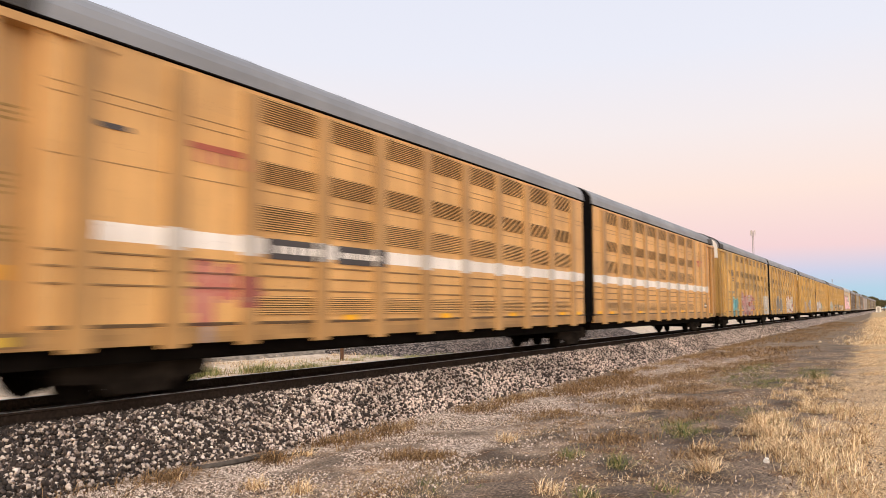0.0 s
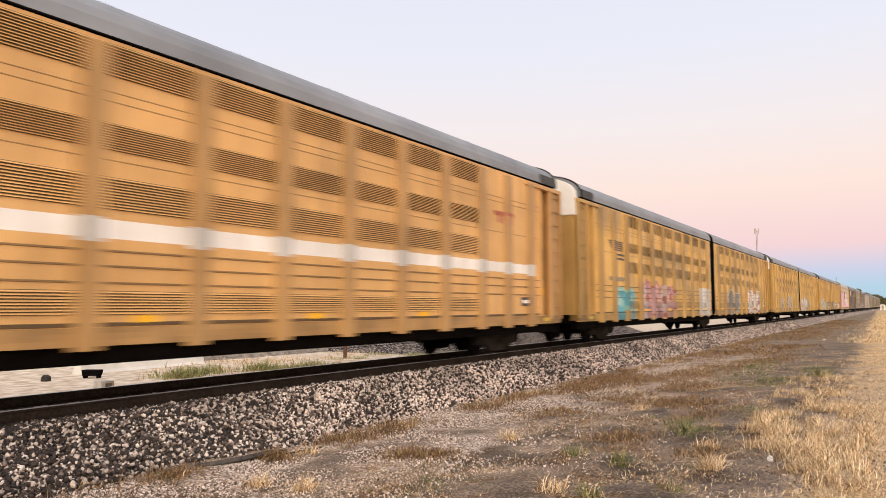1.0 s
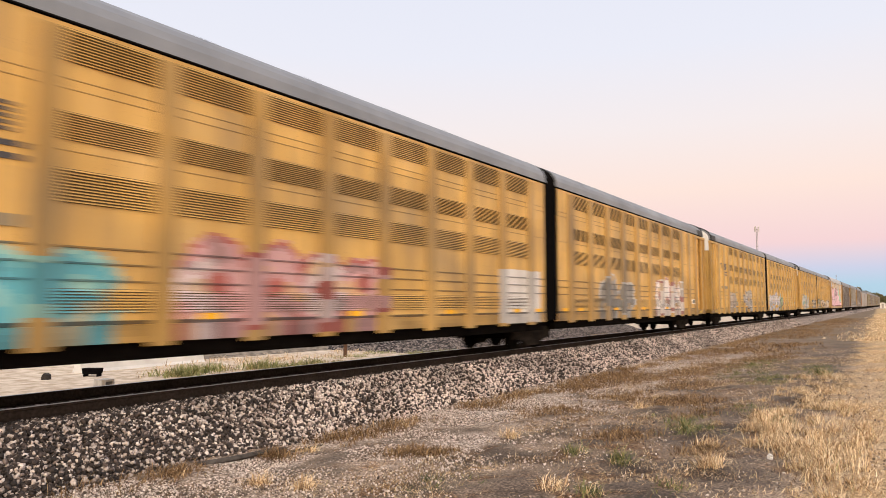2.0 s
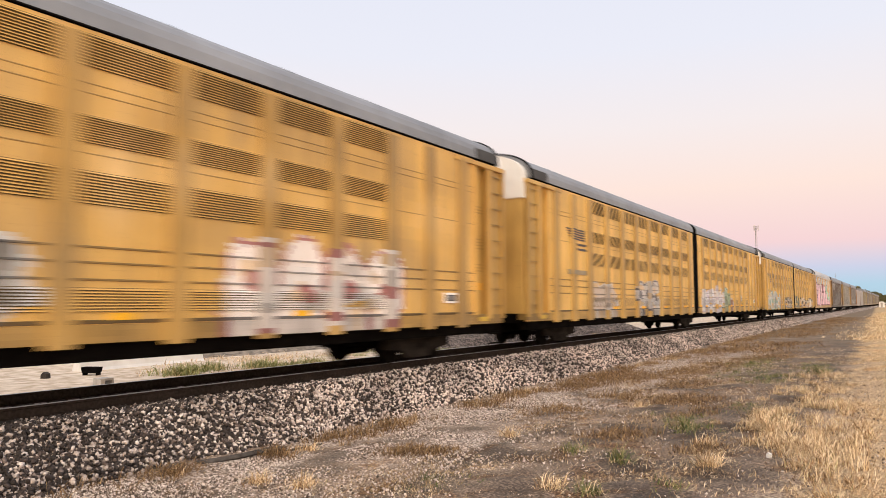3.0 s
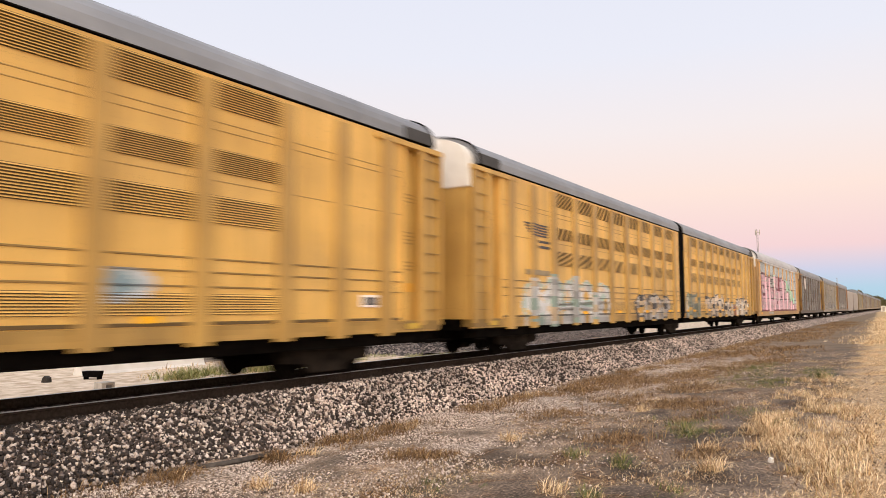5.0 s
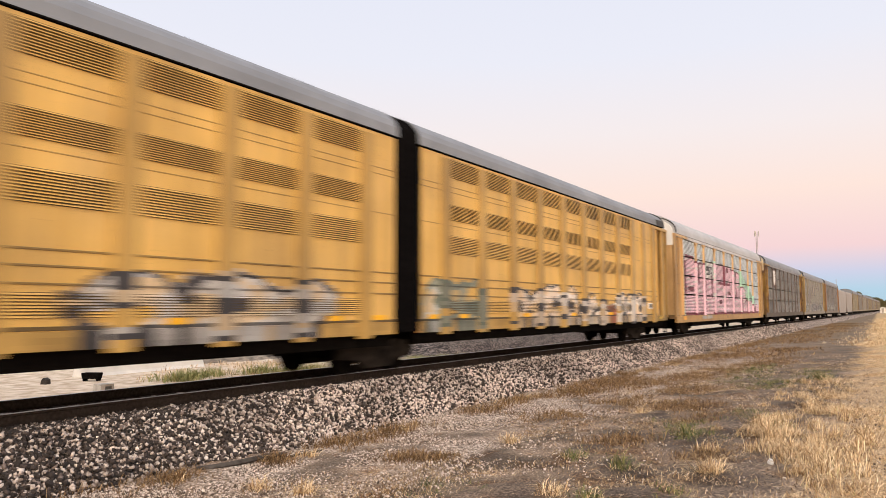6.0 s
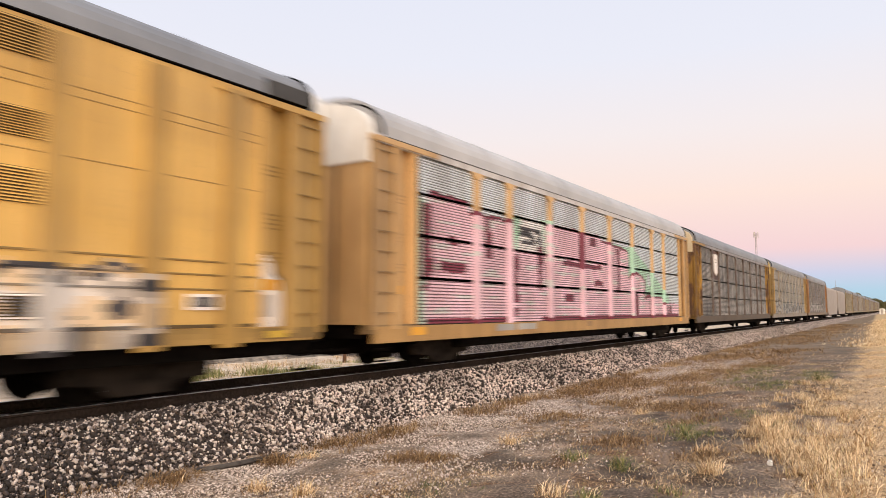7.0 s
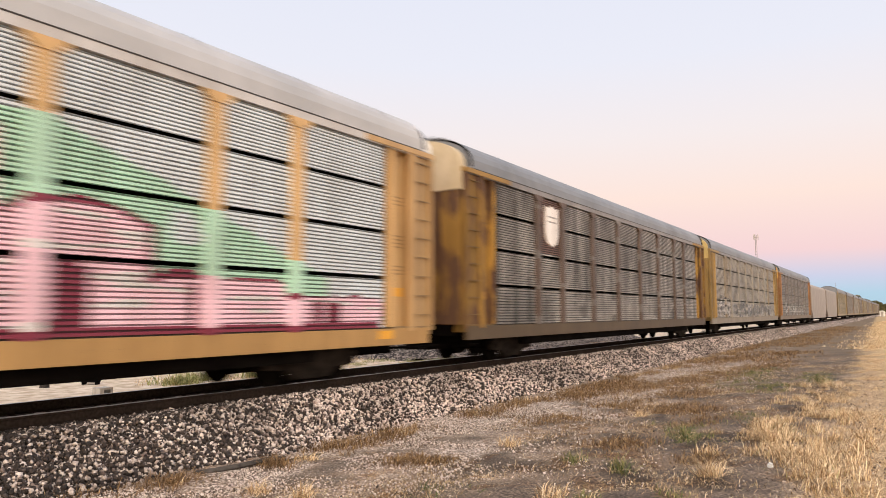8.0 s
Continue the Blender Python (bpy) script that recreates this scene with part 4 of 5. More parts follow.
# ---- plants ----
def blades(name, spots, heights, width, lean, mat, label, per=9, spread=0.05, seed=3, category="grass", parent=None):
    """Narrow bent leaves in tufts, joined into one mesh."""
    rng = np.random.default_rng(seed)
    n = len(spots) * per
    root = np.repeat(spots, per, axis=0) + np.c_[rng.normal(0, spread, (n, 2)), np.full(n, -0.01)]
    size = np.repeat(rng.uniform(0.65, 1.25, len(spots)), per)
    h = rng.uniform(*heights, n) * size
    a, k = rng.uniform(0, 2 * np.pi, n), rng.uniform(0.25, 1.35, n) * lean
    d = np.stack([np.cos(a), np.sin(a), np.zeros(n)], 1)
    side = np.stack([-np.sin(a + 0.6), np.cos(a + 0.6), np.zeros(n)], 1) * (width * rng.uniform(0.6, 1.3, n))[:, None] / 2
    up = np.array([0, 0, 1.0])
    mid = root + up * (h * np.clip(0.62 - 0.14 * k, 0.2, 1))[:, None] + d * (h * k * 0.35)[:, None]
    tip = root + up * (h * np.clip(1.0 - 0.42 * k, 0.12, 1))[:, None] + d * (h * k * 0.95)[:, None]
    pts = np.stack([root - side, root + side, mid + side * 0.8, mid - side * 0.8, tip], 1).reshape(-1, 3)
    base = 5 * np.arange(n)[:, None]
    tri = np.concatenate([base + [0, 1, 2], base + [0, 2, 3], base + [3, 2, 4]], 1).reshape(-1, 3)
    me = bpy.data.meshes.new(name)
    me.vertices.add(len(pts))
    me.vertices.foreach_set("co", pts.ravel())
    me.loops.add(tri.size)
    me.loops.foreach_set("vertex_index", tri.ravel())
    me.polygons.add(len(tri))
    me.polygons.foreach_set("loop_start", np.arange(len(tri)) * 3)
    me.update(calc_edges=True)
    me.materials.append(mat)
    ob = new(name, me)
    ob.parent = parent
    return tagged(ob, label, category if parent is None else "", kind="stuff" if parent is None else "")


M_STRAW = island("dry_straw", [(0.0, (0.22, 0.125, 0.05)), (0.35, (0.58, 0.39, 0.21)), (0.75, (0.90, 0.69, 0.43)), (0.92, (0.95, 0.78, 0.54)), (1.0, (0.50, 0.42, 0.19))])[0]
M_BROWN = island("dead_brown_weed", [(0.0, (0.075, 0.042, 0.02)), (0.5, (0.20, 0.115, 0.052)), (0.85, (0.36, 0.22, 0.10)), (1.0, (0.55, 0.38, 0.19))])[0]
M_GREEN = island("green_weed", [(0.0, (0.06, 0.085, 0.025)), (0.6, (0.16, 0.17, 0.055)), (1.0, (0.36, 0.31, 0.12))])[0]
M_YARD = island("yellow_green_weed", [(0.0, (0.14, 0.16, 0.05)), (0.6, (0.32, 0.33, 0.12)), (1.0, (0.55, 0.45, 0.22))])[0]
M_LEAF = island("tree_leaf", [(0.0, (0.05, 0.055, 0.02)), (0.6, (0.12, 0.11, 0.04)), (1.0, (0.21, 0.16, 0.07))])[0]


def scatter(n, xs, ys, power=1.5, seed=1, clump=0.0, clumps=80):
    rng = np.random.default_rng(seed)
    y = ys[0] + (ys[1] - ys[0]) * rng.random(n) ** power
    x = rng.uniform(xs[0], xs[1], n)
    if clump:
        cx, cy = rng.uniform(xs[0], xs[1], clumps), ys[0] + (ys[1] - ys[0]) * rng.random(clumps) ** power
        k = rng.integers(0, clumps, n)
        x, y = cx[k] + rng.normal(0, clump, n), cy[k] + rng.normal(0, clump * 1.5, n)
    return np.stack([x, y, ground_heights(x)], 1)


def straw_edge(y):
    """Where the dry grass begins, across the verge."""
    e = -0.10 - 0.055 * y if y < 16 else -0.98 - 0.016 * (y - 16)
    return e + 0.22 * noise.noise((0.0, y * 0.30, 2.0)) + 0.16 * noise.noise((0.0, y * 1.3, 5.0))


def straw_field():
    s = scatter(17000, (-1.9, 0.2), (6.5, 48), 1.7, 11)
    edge = np.array([straw_edge(y) for y in s[:, 1]])
    thick = np.array([noise.noise((x * 0.9, y * 0.6, 9.0)) for x, y, _ in s])
    fringe = np.random.default_rng(5).exponential(0.22, len(s))
    return s[(s[:, 0] > edge - fringe) & (thick > -0.08)]


def far_field():
    s = scatter(4200, (-6.0, 0.5), (42, 170), 1.3, 15)
    return s[s[:, 0] > -1.3 - 0.012 * s[:, 1] + 0.4 * np.sin(s[:, 1] * 0.35) - np.random.default_rng(6).exponential(0.5, len(s))]


def mats(patches, seed):
    """Plants gathered in patches: centre, half widths and number of each."""
    rng = np.random.default_rng(seed)
    out = []
    for x, y, rx, ry, n in patches:
        px, py = rng.normal(x, rx * 0.6, n), rng.normal(y, ry * 0.6, n)
        out.append(np.stack([px, py, ground_heights(px)], 1))
    return np.concatenate(out)


def toe_line(n, seed, thick=0.0):
    """A broken row of weeds along the foot of the stones."""
    rng = np.random.default_rng(seed)
    y = 7.2 + 43 * rng.random(n) ** 1.5
    x = -7.75 + 0.25 * np.array([noise.noise((0.0, v * 0.7, 4.0)) for v in y]) + rng.normal(0, 0.20, n)
    keep = np.array([noise.noise((1.0, v * 0.55, 8.0)) for v in y]) > thick
    return np.stack([x, y, ground_heights(x)], 1)[keep]


blades("dry_grass", straw_field(), (0.015, 0.08), 0.007, 1.6, M_STRAW, "straw-coloured dry grass on the verge", 9, 0.06, 12)
TUSSOCKS = mats([(-2.0, 12.9, 0.35, 0.7, 16), (-1.75, 11.9, 0.45, 0.7, 24), (-1.35, 10.7, 0.4, 0.7, 22), (-1.0, 9.8, 0.3, 0.6, 16), (-0.75, 9.0, 0.22, 0.4, 10), (-1.75, 16.8, 0.4, 1.6, 22),
                 (-1.2, 14.5, 0.4, 1.5, 18), (-1.7, 20.5, 0.5, 1.8, 20), (-0.5, 11.5, 0.3, 1.5, 10), (-0.6, 8.3, 0.2, 0.4, 6)], 13)
blades("tall_dry_grass", TUSSOCKS, (0.08, 0.27), 0.009, 1.2, M_STRAW, "tussocks of tall bleached grass", 52, 0.075, 14)
blades("tussock_thatch", TUSSOCKS, (0.04, 0.13), 0.009, 1.5, M_BROWN, "brown thatch at the foot of the tussocks", 26, 0.11, 15)
blades("far_dry_grass", far_field(), (0.08, 0.22), 0.035, 1.0, M_STRAW, "distant dry grass along the verge", 4, 0.2, 16)
blades("toe_weeds", toe_line(900, 17, -0.12), (0.07, 0.25), 0.010, 1.1, M_BROWN, "brown dead weeds along the toe of the ballast", 16, 0.08, 18)
blades("toe_corner_weeds", mats([(-8.75, 4.5, 0.5, 0.5, 60), (-8.1, 5.6, 0.35, 0.4, 40), (-8.0, 6.0, 0.25, 0.3, 30)], 65), (0.06, 0.22), 0.009, 1.2, M_BROWN, "dark brown weeds over the lowest stones", 11, 0.07, 66)
blades("rust_weeds", mats([(-6.56, 20.3, 0.8, 1.6, 170), (-5.6, 22.9, 0.9, 2.2, 190), (-6.8, 33.0, 1.0, 4.0, 200), (-4.3, 29.6, 0.9, 3.0, 160), (-4.0, 15.2, 0.6, 0.9, 110), (-7.2, 17.6, 0.5, 1.6, 150), (-7.3, 20.6, 0.5, 1.8, 140),
                           (-5.2, 26.5, 0.9, 2.4, 140), (-6.15, 8.4, 0.28, 0.25, 36), (-5.86, 8.7, 0.22, 0.25, 24), (-5.5, 15.8, 0.6, 1.0, 70), (-3.1, 13.4, 0.4, 0.8, 40), (-4.9, 18.6, 0.7, 1.1, 90), (-2.3, 9.9, 0.25, 0.5, 30),
                           (-3.7, 10.7, 0.4, 0.5, 45), (-6.0, 13.0, 0.5, 0.9, 60)], 61), (0.04, 0.19), 0.011, 1.4, M_BROWN, "mats of rust-brown dead weeds", 20, 0.10, 62)
blades("far_weeds", scatter(3000, (-8.6, -4.6), (34, 120), 1.3, 63, 0.8, 80), (0.05, 0.20), 0.035, 1.3, M_BROWN, "low brown weeds along the far verge", 5, 0.2, 64)
blades("toe_straw", toe_line(330, 27, 0.05), (0.08, 0.27), 0.009, 1.0, M_STRAW, "tufts of straw at the foot of the stones", 9, 0.05, 28)
blades("dirt_stubble", scatter(2600, (-6.6, -1.2), (5.5, 40), 1.4, 19, 0.26, 110), (0.02, 0.07), 0.008, 1.8, M_BROWN, "short dead stubble on bare dirt", 7, 0.08, 20)
blades("pale_stubble", scatter(5200, (-6.6, -0.6), (5.5, 34), 1.4, 21, 0.34, 170), (0.02, 0.10), 0.006, 2.1, M_STRAW, "pale straw litter on bare dirt", 6, 0.10, 22)
blades("low_green_weeds", mats([(-4.2, 26.1, 0.6, 2.0, 120), (-2.95, 20.4, 0.5, 1.2, 90), (-2.9, 11.6, 0.35, 0.6, 40), (-3.2, 12.5, 0.4, 0.7, 26), (-2.5, 14.0, 0.35, 0.7, 36), (-2.1, 7.6, 0.2, 0.3, 8), (-4.6, 6.9, 0.25, 0.3, 8),
                                (-4.0, 22.0, 0.6, 1.5, 50), (-1.7, 12.6, 0.25, 0.4, 26), (-2.2, 24.0, 0.6, 1.8, 70)], 23), (0.04, 0.17), 0.010, 1.2, M_GREEN, "low green weeds in the dirt", 9, 0.06, 24)

# single tufts that stand out
for i, (x, y, h, mat, lab) in enumerate([(-3.02, 8.69, 0.34, M_GREEN, "green and straw grass tuft"), (-1.97, 8.8, 0.36, M_STRAW, "bleached grass tuft on bare dirt"), (-2.91, 11.5, 0.34, M_GREEN, "green and straw grass tuft"),
                                         (-2.83, 7.14, 0.26, M_GREEN, "small green weed tuft"), (-1.16, 10.1, 0.44, M_STRAW, "large bleached grass tuft"), (-1.76, 11.8, 0.46, M_STRAW, "large bleached grass tuft"),
                                         (-4.44, 14.07, 0.30, M_STRAW, "orange dry grass tuft"), (-0.8, 9.14, 0.42, M_STRAW, "large bleached grass tuft"), (-6.64, 6.0, 0.30, M_STRAW, "dry straw tuft on gravel"),
                                         (-6.05, 6.16, 0.28, M_STRAW, "dry straw tuft on gravel"), (-8.0, 5.83, 0.26, M_BROWN, "brown weed beside the stones"), (-1.76, 21.3, 0.55, M_GREEN, "low grey-green bush on the verge"),
                                         (-1.95, 21.9, 0.5, M_GREEN, "low grey-green bush on the verge"), (-5.39, 10.2, 0.30, M_STRAW, "orange dry grass tuft"), (-3.28, 7.14, 0.28, M_STRAW, "dry grass tuft on dirt"),
                                         (-3.9, 9.26, 0.26, M_GREEN, "thin green and straw tuft"), (-2.3, 10.2, 0.24, M_STRAW, "thin dry grass tuft on bare dirt"), (-7.5, 7.75, 0.28, M_STRAW, "dry straw tuft at the foot of the stones"),
                                         (-8.68, 7.3, 0.24, M_GREEN, "green weed among the stones")]):
    p = np.array([[x, y, ground_z(x)]])
    root = thing("grass_tuft", lab, "grass tuft", "grass tufts on the verge")
    blades("leaf_clump", np.repeat(p, 6, axis=0), (h * 0.4, h), 0.010, 1.3, mat, "", 15, 0.075, 40 + i, parent=root)
    blades("dry_leaf_clump", np.repeat(p, 3, axis=0), (h * 0.3, h * 0.8), 0.009, 1.6, M_STRAW, "", 10, 0.08, 90 + i, parent=root)


def litter_bits():
    t = thing("white_stone", "small pale stone lying on the dirt", "stone")
    b = Build()
    ring = [(0.032 * math.cos(j) * (1.2 if j < 2 else 0.9), 0.05 * math.sin(j)) for j in (0, 0.9, 1.9, 2.9, 3.9, 5.1)]
    b.prism(ring, "z", 0, 0.035)
    b.prism([(x * 0.7, y * 0.7) for x, y in ring], "z", 0.035, 0.06)
    part("stone_body", b, M_WHITE, t)
    t.matrix_world = pose(-1.42, 9.52, ground_z(-1.42) + 0.0, 12, 8, 40)
    c = thing("old_timber", "grey weathered timber lying along the stones", "timber")
    b = Build()
    ring = [(0.045 * math.cos(j * 1.0472), 0.036 * math.sin(j * 1.0472)) for j in range(6)]
    bend = [(-0.62, 0.0), (-0.3, 0.02), (0.05, 0.0), (0.4, -0.05), (0.75, -0.02)]
    for (y0, x0), (y1, x1) in zip(bend, bend[1:]):
        k, m = len(b.v), len(ring)
        b.v += [(x + x0, y0, z) for x, z in ring] + [(x * 0.95 + x1, y1, z) for x, z in ring]
        b.f += [(k + i, k + (i + 1) % m, k + m + (i + 1) % m, k + m + i) for i in range(m)] + [tuple(range(k + m - 1, k - 1, -1)), tuple(range(k + m, k + 2 * m))]
        b.c += [(0.1, 0.1, 0.1)] * (m + 2)
    part("timber_body", b, simple("grey_driftwood", (0.025, 0.02, 0.017), (0.09, 0.078, 0.068), 9, 0.9), c)
    c.matrix_world = pose(-8.0, 6.85, ground_z(-8.0) + 0.05, 1, 10, -17)
    d = thing("fallen_stick", "bent grey stick lying on the timber", "stick")
    b = Build()
    b.prism([(x * 0.4, z * 0.4) for x, z in ring], "y", -0.5, 0.45)
    part("stick_body", b, M_TIE, d)
    d.matrix_world = pose(-7.72, 7.75, ground_z(-7.7) + 0.03, 0, 0, -8)


litter_bits()

# ---- the yard beyond the track ----
M_GREY = simple("stained_concrete", (0.36, 0.33, 0.29), (0.55, 0.51, 0.46), 5, 0.9)
M_WOOD = simple("red_brown_post_wood", (0.10, 0.05, 0.03), (0.22, 0.11, 0.06), 8, 0.9)
M_RED = simple("faded_red_paint", (0.28, 0.04, 0.05), (0.36, 0.06, 0.07), 3, 0.5)


def yard():
    p = thing("fence_post", "stout red-brown timber fence post", "post")
    b = Build()
    b.prism([(0.085 * math.cos(j * 0.785), 0.085 * math.sin(j * 0.785)) for j in range(8)], "z", -0.1, 1.35)
    part("post_body", b, M_WOOD, p)
    p.location = (-20.24, 23.05, -0.93)
    k = thing("concrete_block", "hollow concrete block lying in the yard", "block")
    b = Build()
    b.box(-0.30, 0.30, -0.3, 0.3, 0.22, 0.30)
    b.box(-0.32, 0.32, -0.3, 0.3, 0.0, 0.05)
    b.box(-0.32, 0.32, -0.3, -0.12, 0.05, 0.22)
    b.box(-0.32, 0.32, 0.2, 0.3, 0.05, 0.22)
    part("block_body", b, M_GREY, k)
    k.location = (-18.5, 11.05, -0.87)
    k.scale = (0.62, 0.62, 0.75)
    bin_ = thing("steel_bin", "small black steel bin on legs in the yard", "bin")
    b = Build()
    b.prism([(-0.40, 0.14), (0.40, 0.14), (0.46, 0.40), (-0.46, 0.40)], "y", -0.25, 0.25)
    part("bin_body", b, M_BLACK, bin_)
    for dx in (-0.36, 0.36):
        b = Build()
        b.box(dx - 0.03, dx + 0.03, -0.2, 0.2, 0.0, 0.14)
        part("leg", b, M_BLACK, bin_)
    bin_.matrix_world = pose(-21.6, 12.5, -0.89, 0, 0, 30)
    bin_.scale = (0.6, 0.6, 0.7)
    lump = thing("concrete_lump", "dark broken lump of concrete in the yard", "debris")
    b = Build()
    b.prism([(-0.16, 0.0), (0.15, 0.0), (0.12, 0.19), (-0.02, 0.26), (-0.13, 0.17)], "y", -0.14, 0.12)
    part("lump_body", b, M_TIE, lump)
    lump.matrix_world = pose(-21.85, 11.2, -0.88, 0, 0, 20)
    lump.scale = (0.7, 0.7, 0.8)
    w = thing("concrete_barrier", "long low whitewashed concrete barrier", "barrier")
    b = Build()
    b.prism([(-0.3, 0), (0.3, 0), (0.22, 0.12), (0.12, 0.50), (-0.12, 0.50), (-0.22, 0.12)], "y", 0, 5.2)
    part("barrier_body", b, M_WHITE, w)
    w.matrix_world = pose(-23.2, 12.9, -0.90, 0, 0, 4)
    w = thing("pipe_stack", "grey concrete pipe lying in the yard", "pipe")
    b = Build()
    b.prism([(0.24 * math.cos(j * 0.524), 0.24 + 0.24 * math.sin(j * 0.524)) for j in range(12)], "y", 0, 3.4)
    part("pipe_body", b, M_GREY, w)
    w.matrix_world = pose(-25.2, 18.6, -0.90, 0, 0, 8)
    for x, y0, y1, z in ((-20.24, 22.0, 44.0, 0.52), (-20.24, 22.0, 44.0, 0.86)):
        f = thing("fence_wire", "sagging grey fence wire through the timber post", "fence wire", "fence wires in the yard")
        b = Build()
        b.prism([(0.012 * math.cos(j * 1.571), 0.012 * math.sin(j * 1.571)) for j in range(4)], "y", y0 - 23.05, y1 - 23.05)
        part("wire_strand", b, M_UNDER, f)
        f.location = (x, 23.05, -0.93 + z)
    b = Build()
    low = lambda y, x: (x, y, -0.96 + 0.5 * max(0.0, 1 - ((x + 26.2) / 2.2) ** 2) * max(0.0, min(1.0, (y - 18) / 2.5, (34 - y) / 4)) * (1 + 0.7 * noise.noise((x * 1.7, y * 1.2, 6))))
    b.grid(arange(17, 35, 0.35), arange(-29, -23.6, 0.35), low, lambda u, v: (0.2, 0.2, 0.2))
    tagged(part("rubble_bank", b, simple("earth_rubble", (0.10, 0.08, 0.06), (0.38, 0.31, 0.24), 4, 0.95), None, smooth=True), "low bank of grey earth and rubble in the yard", "rubble", kind="stuff")
    # spoil heap of old ballast
    b = Build()
    us, vs = arange(26, 62, 0.5), arange(-27, -18.2, 0.4)

    def heap(y, x):
        e = max(0.0, min(1.0, (y - 26) / 5, (62 - y) / 6)) * max(0.0, 1 - ((x + 22.6) / 4.3) ** 2)
        return (x, y, -1.0 + 1.75 * e ** 0.8 + 0.12 * noise.noise((x * 1.5, y * 1.5, 0)) * (e > 0))
    b.grid(us, vs, heap, lambda u, v: (0.2, 0.2, 0.2))
    heap_ob = tagged(part("gravel_heap", b, ballast_material(0.5), None, smooth=True), "long dark heap of spoil gravel beyond the track", "gravel heap", kind="stuff")
    # red trailer
    t = thing("red_trailer", "faded red utility trailer parked in the yard", "trailer")
    b = Build()
    b.prism([(-3.2, 0.55), (3.0, 0.55), (3.2, 0.7), (3.2, 1.55), (-3.2, 1.55)], "x", -1.1, 1.1)
    body = part("box", b, M_RED, t)
    b = Build()
    b.box(-1.12, 1.12, -3.25, 3.25, 0.95, 1.02)
    part("trim", b, M_WHITE, body, "white trim strip")
    b = Build()
    b.box(-0.06, 0.06, -4.6, -3.2, 0.45, 0.55)
    part("drawbar", b, M_UNDER, t)
    for y in (-0.5, 0.5):
        b = Build()
        b.disc(-1.15, -0.92, y, 0.36, 0.36, 18)
        b.disc(0.92, 1.15, y, 0.36, 0.36, 18)
        part("wheel_pair", b, M_BLACK, t)
    t.matrix_world = pose(-30.0, 83.0, -0.95, 0, 0, 12)
    g = thing("signal_bungalow", "white metal signal cabinet beside the track", "cabinet")
    b = Build()
    b.box(-1.0, 1.0, -1.0, 1.0, 0.2, 2.5)
    b.prism([(-1.1, 2.5), (1.1, 2.5), (0, 2.8)], "y", -1.1, 1.1)
    part("cabinet_body", b, M_WHITE, g)
    b = Build()
    b.box(-0.4, 0.4, -1.03, -1.0, 0.3, 2.2)
    part("cabinet_door", b, M_GREY, g)
    b = Build()
    b.box(-0.9, 0.9, -0.9, 0.9, -0.3, 0.2)
    part("footing", b, M_GREY, g)
    g.location = (-5.9, 360, ground_z(-4.8))


yard()
blades("yard_bush_weeds", mats([(-19.3, 14.2, 0.5, 0.8, 50), (-19.8, 15.2, 0.5, 0.8, 40), (-19.1, 17.2, 0.4, 0.9, 36), (-18.6, 18.6, 0.4, 1.2, 24)], 31), (0.15, 0.48), 0.022, 1.0, M_YARD, "loose green weeds in the yard", 12, 0.10, 32)
blades("yard_weeds", scatter(240, (-20.5, -17.5), (14.0, 32.0), 1.0, 33, 0.35, 18), (0.06, 0.24), 0.02, 1.1, M_YARD, "green and straw weeds along the yard's edge", 10, 0.10, 34)
blades("yard_straw", scatter(1500, (-30, -15.5), (15, 60), 1.0, 35, 0.6, 70), (0.06, 0.25), 0.02, 1.0, M_STRAW, "dry grass in the yard", 9, 0.14, 36)


# ---- distance ----
def mast(x, y, h, r, name="radio_mast"):
    t = thing(name, "slender grey lattice radio mast on the horizon", "mast", "radio masts")
    t.location = (x, y, ground_z(x))
    b = Build()
    for k in range(3):
        a = k * 2.094
        b.prism([(r * math.cos(a) + r * 0.3 * math.cos(j), r * math.sin(a) + r * 0.3 * math.sin(j)) for j in (0, 2.1, 4.2)], "z", 0, h)
    for i in range(int(h / 1.5)):
        b.box(-r, r, -0.06, 0.06, i * 1.5, i * 1.5 + 0.12)
    part("lattice", b, simple("galvanised_mast", (0.22, 0.2, 0.2), (0.3, 0.28, 0.28), 3, 0.6), t)
    for k in range(3) if r > 0.35 else ():
        a = Build()
        c = k * 2.094 + 0.4
        q = 1.2
        a.box(q * math.cos(c) - 0.18, q * math.cos(c) + 0.18, q * math.sin(c) - 0.18, q * math.sin(c) + 0.18, h - 2.6, h + 0.3)
        a.box(min(0, q * math.cos(c)), max(0.05, q * math.cos(c)), q * math.sin(c) - 0.05, q * math.sin(c) + 0.05, h - 1.4, h - 1.2)
        part("antenna", a, M_GREY, t)


mast(-62.0, 400, 43.5, 0.42)
mast(-40.0, 620, 25.0, 0.3)


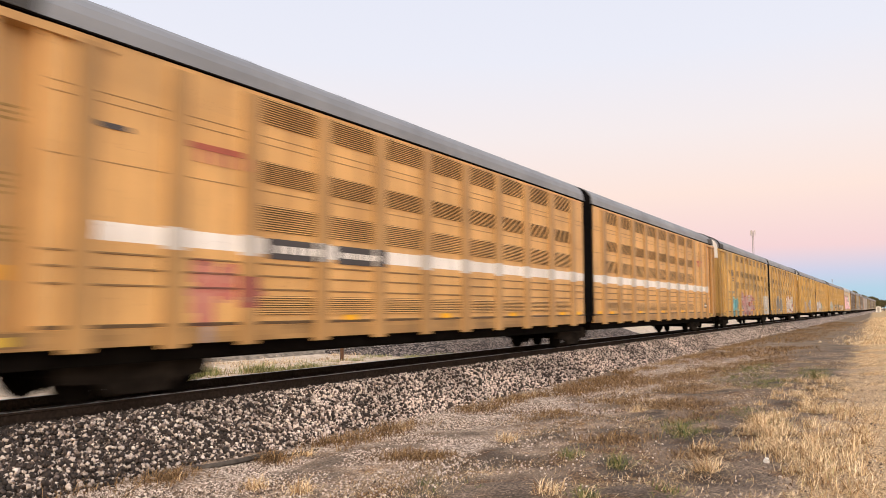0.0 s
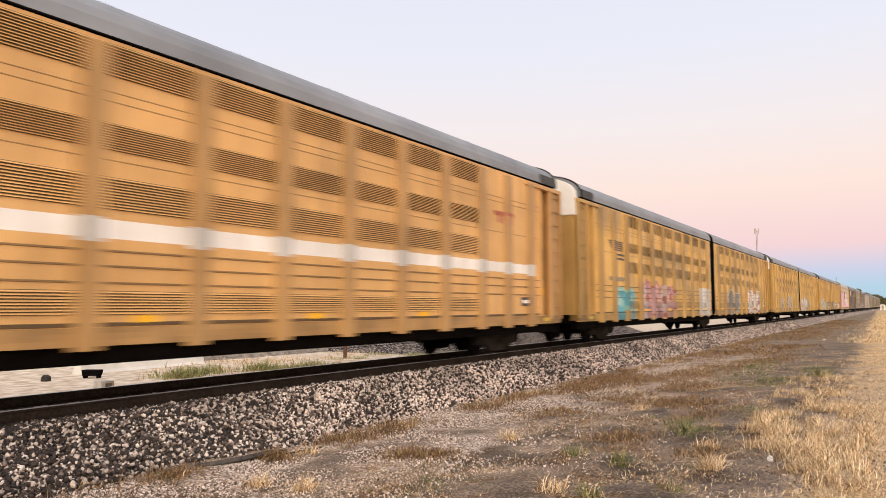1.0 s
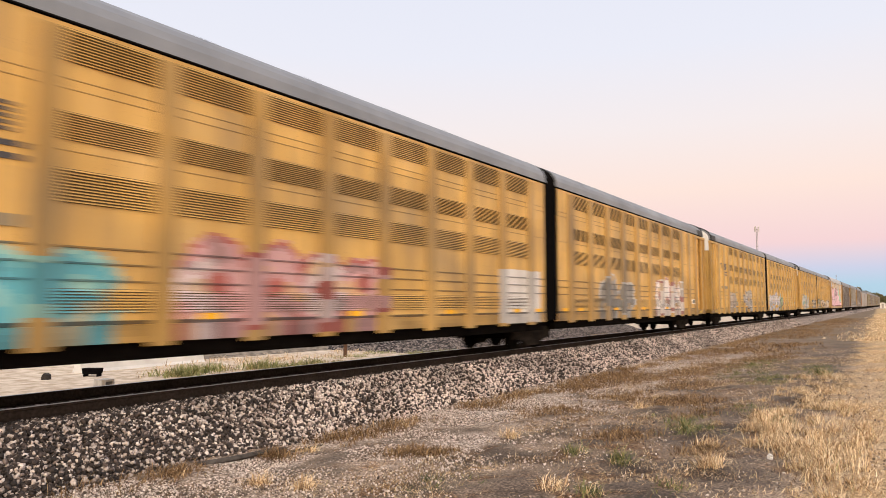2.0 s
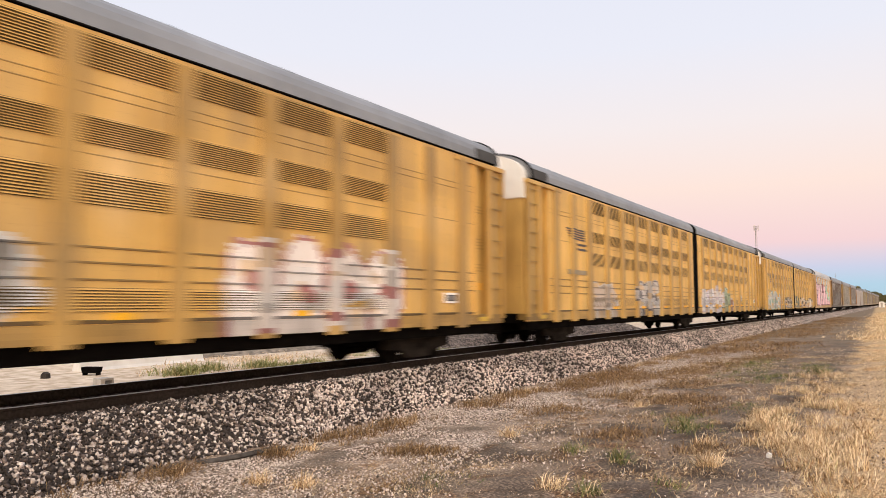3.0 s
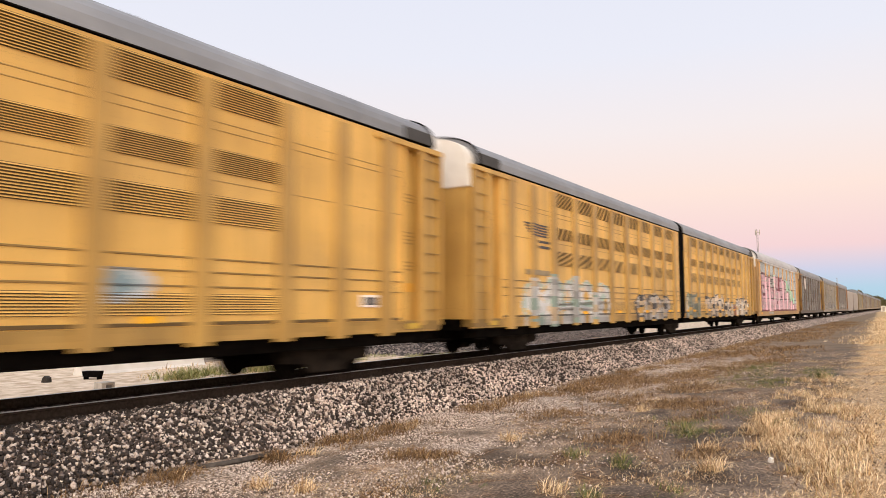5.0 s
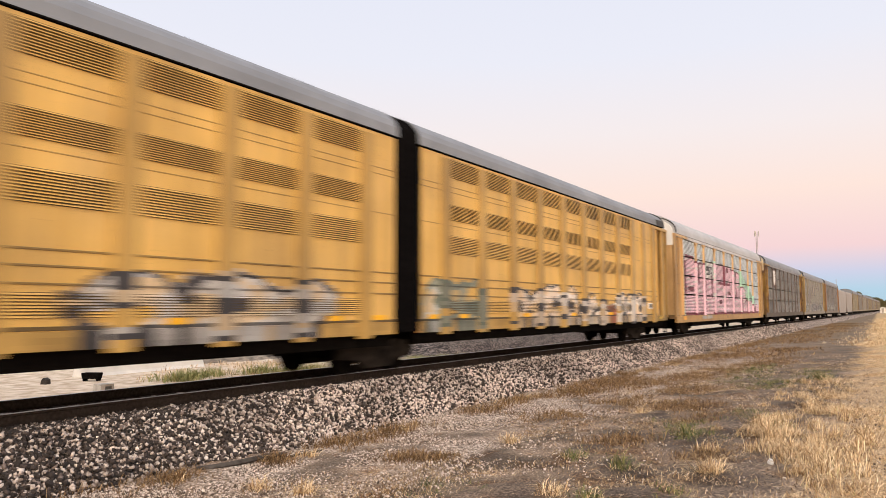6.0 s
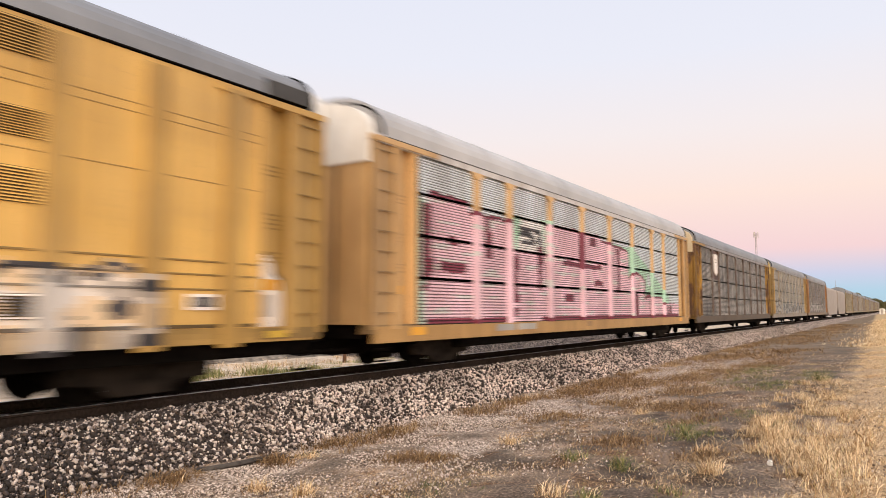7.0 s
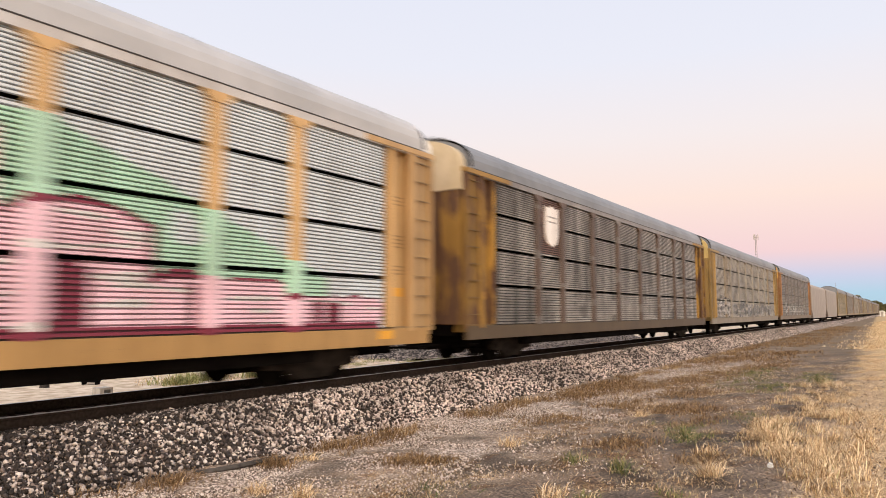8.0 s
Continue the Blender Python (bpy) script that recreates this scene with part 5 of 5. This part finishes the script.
def tree(x, y, h, seed):
    """Trunk and limbs under a crown of many small leaf clumps."""
    rng = np.random.default_rng(seed)
    t = thing("tree", "dark green broad-leaved tree on the horizon", "tree", "far trees")
    t.location = (x, y, ground_z(x))
    b = Build()
    for i in range(6):
        r0 = 0.35 * (1 - i / 8)
        b.prism([(r0 * math.cos(j), r0 * math.sin(j)) for j in (0, 1.05, 2.1, 3.14, 4.19, 5.24)], "z", h * 0.09 * i, h * 0.09 * (i + 1))
    trunk = part("trunk", b, M_TIE, t)
    for k in range(6):
        a = rng.uniform(0, 6.28)
        e = Vector((math.cos(a) * h * 0.28, math.sin(a) * h * 0.28, h * rng.uniform(0.55, 0.8)))
        lo = Vector((0, 0, h * rng.uniform(0.25, 0.45)))
        s_ = Vector((0.09, 0, 0))
        b = Build()
        b.face([lo - s_, lo + s_, e + s_ * 0.3, e - s_ * 0.3], (0.1, 0.1, 0.1))
        b.face([lo - s_.yxz, lo + s_.yxz, e + s_.yxz * 0.3, e - s_.yxz * 0.3], (0.1, 0.1, 0.1))
        part("limb", b, M_TIE, trunk, fix=False)
    lobes = [(rng.normal(0, h * 0.2), rng.normal(0, h * 0.2), h * rng.uniform(0.42, 0.86), h * rng.uniform(0.13, 0.24)) for _ in range(11)]
    n = 5200
    pick = rng.integers(0, len(lobes), n)
    c = np.array(lobes)[pick]
    v = rng.normal(size=(n, 3))
    v /= np.linalg.norm(v, axis=1)[:, None]
    pos = c[:, :3] + v * (c[:, 3] * rng.uniform(0.55, 1.08, n))[:, None]
    crown = Build()
    size = h * 0.022
    d1, d2 = rng.normal(0, size, (n, 3)), rng.normal(0, size, (n, 3))
    crown.v = [tuple(q) for q in np.stack([pos - d1, pos + d2, pos + d1, pos - d2], 1).reshape(-1, 3)]
    crown.f = [(4 * i, 4 * i + 1, 4 * i + 2, 4 * i + 3) for i in range(n)]
    crown.c = [(0.1, 0.1, 0.1)] * n
    part("crown", crown, M_LEAF, t, fix=False)


for i, (x, y, h) in enumerate([(-27, 470, 10.5), (-23, 480, 12), (-18.5, 500, 11), (-30, 510, 8.5), (-14, 520, 9), (-9.5, 500, 7), (-6, 560, 7.5), (-20, 540, 11), (-2, 640, 7)]):
    tree(x, y, h, 70 + i)

# ---- all movement ----
LEAD = {0.0: -0.25, 0.5: -0.3, 1.0: -0.4, 1.5: 0.2, 3.0: -0.45, 3.5: 0.15, 4.0: 0.1, 4.5: 0.25, 6.0: 0.3, 6.5: 0.36, 7.0: 0.2, 7.5: -0.5, 8.0: -0.28}


def motions():
    for car, s0 in CARS:
        walk(car, [(t, pose(TRACK_X, s0 + off - SPEED * t, 0)) for t, off in LEAD.items()])


motions()
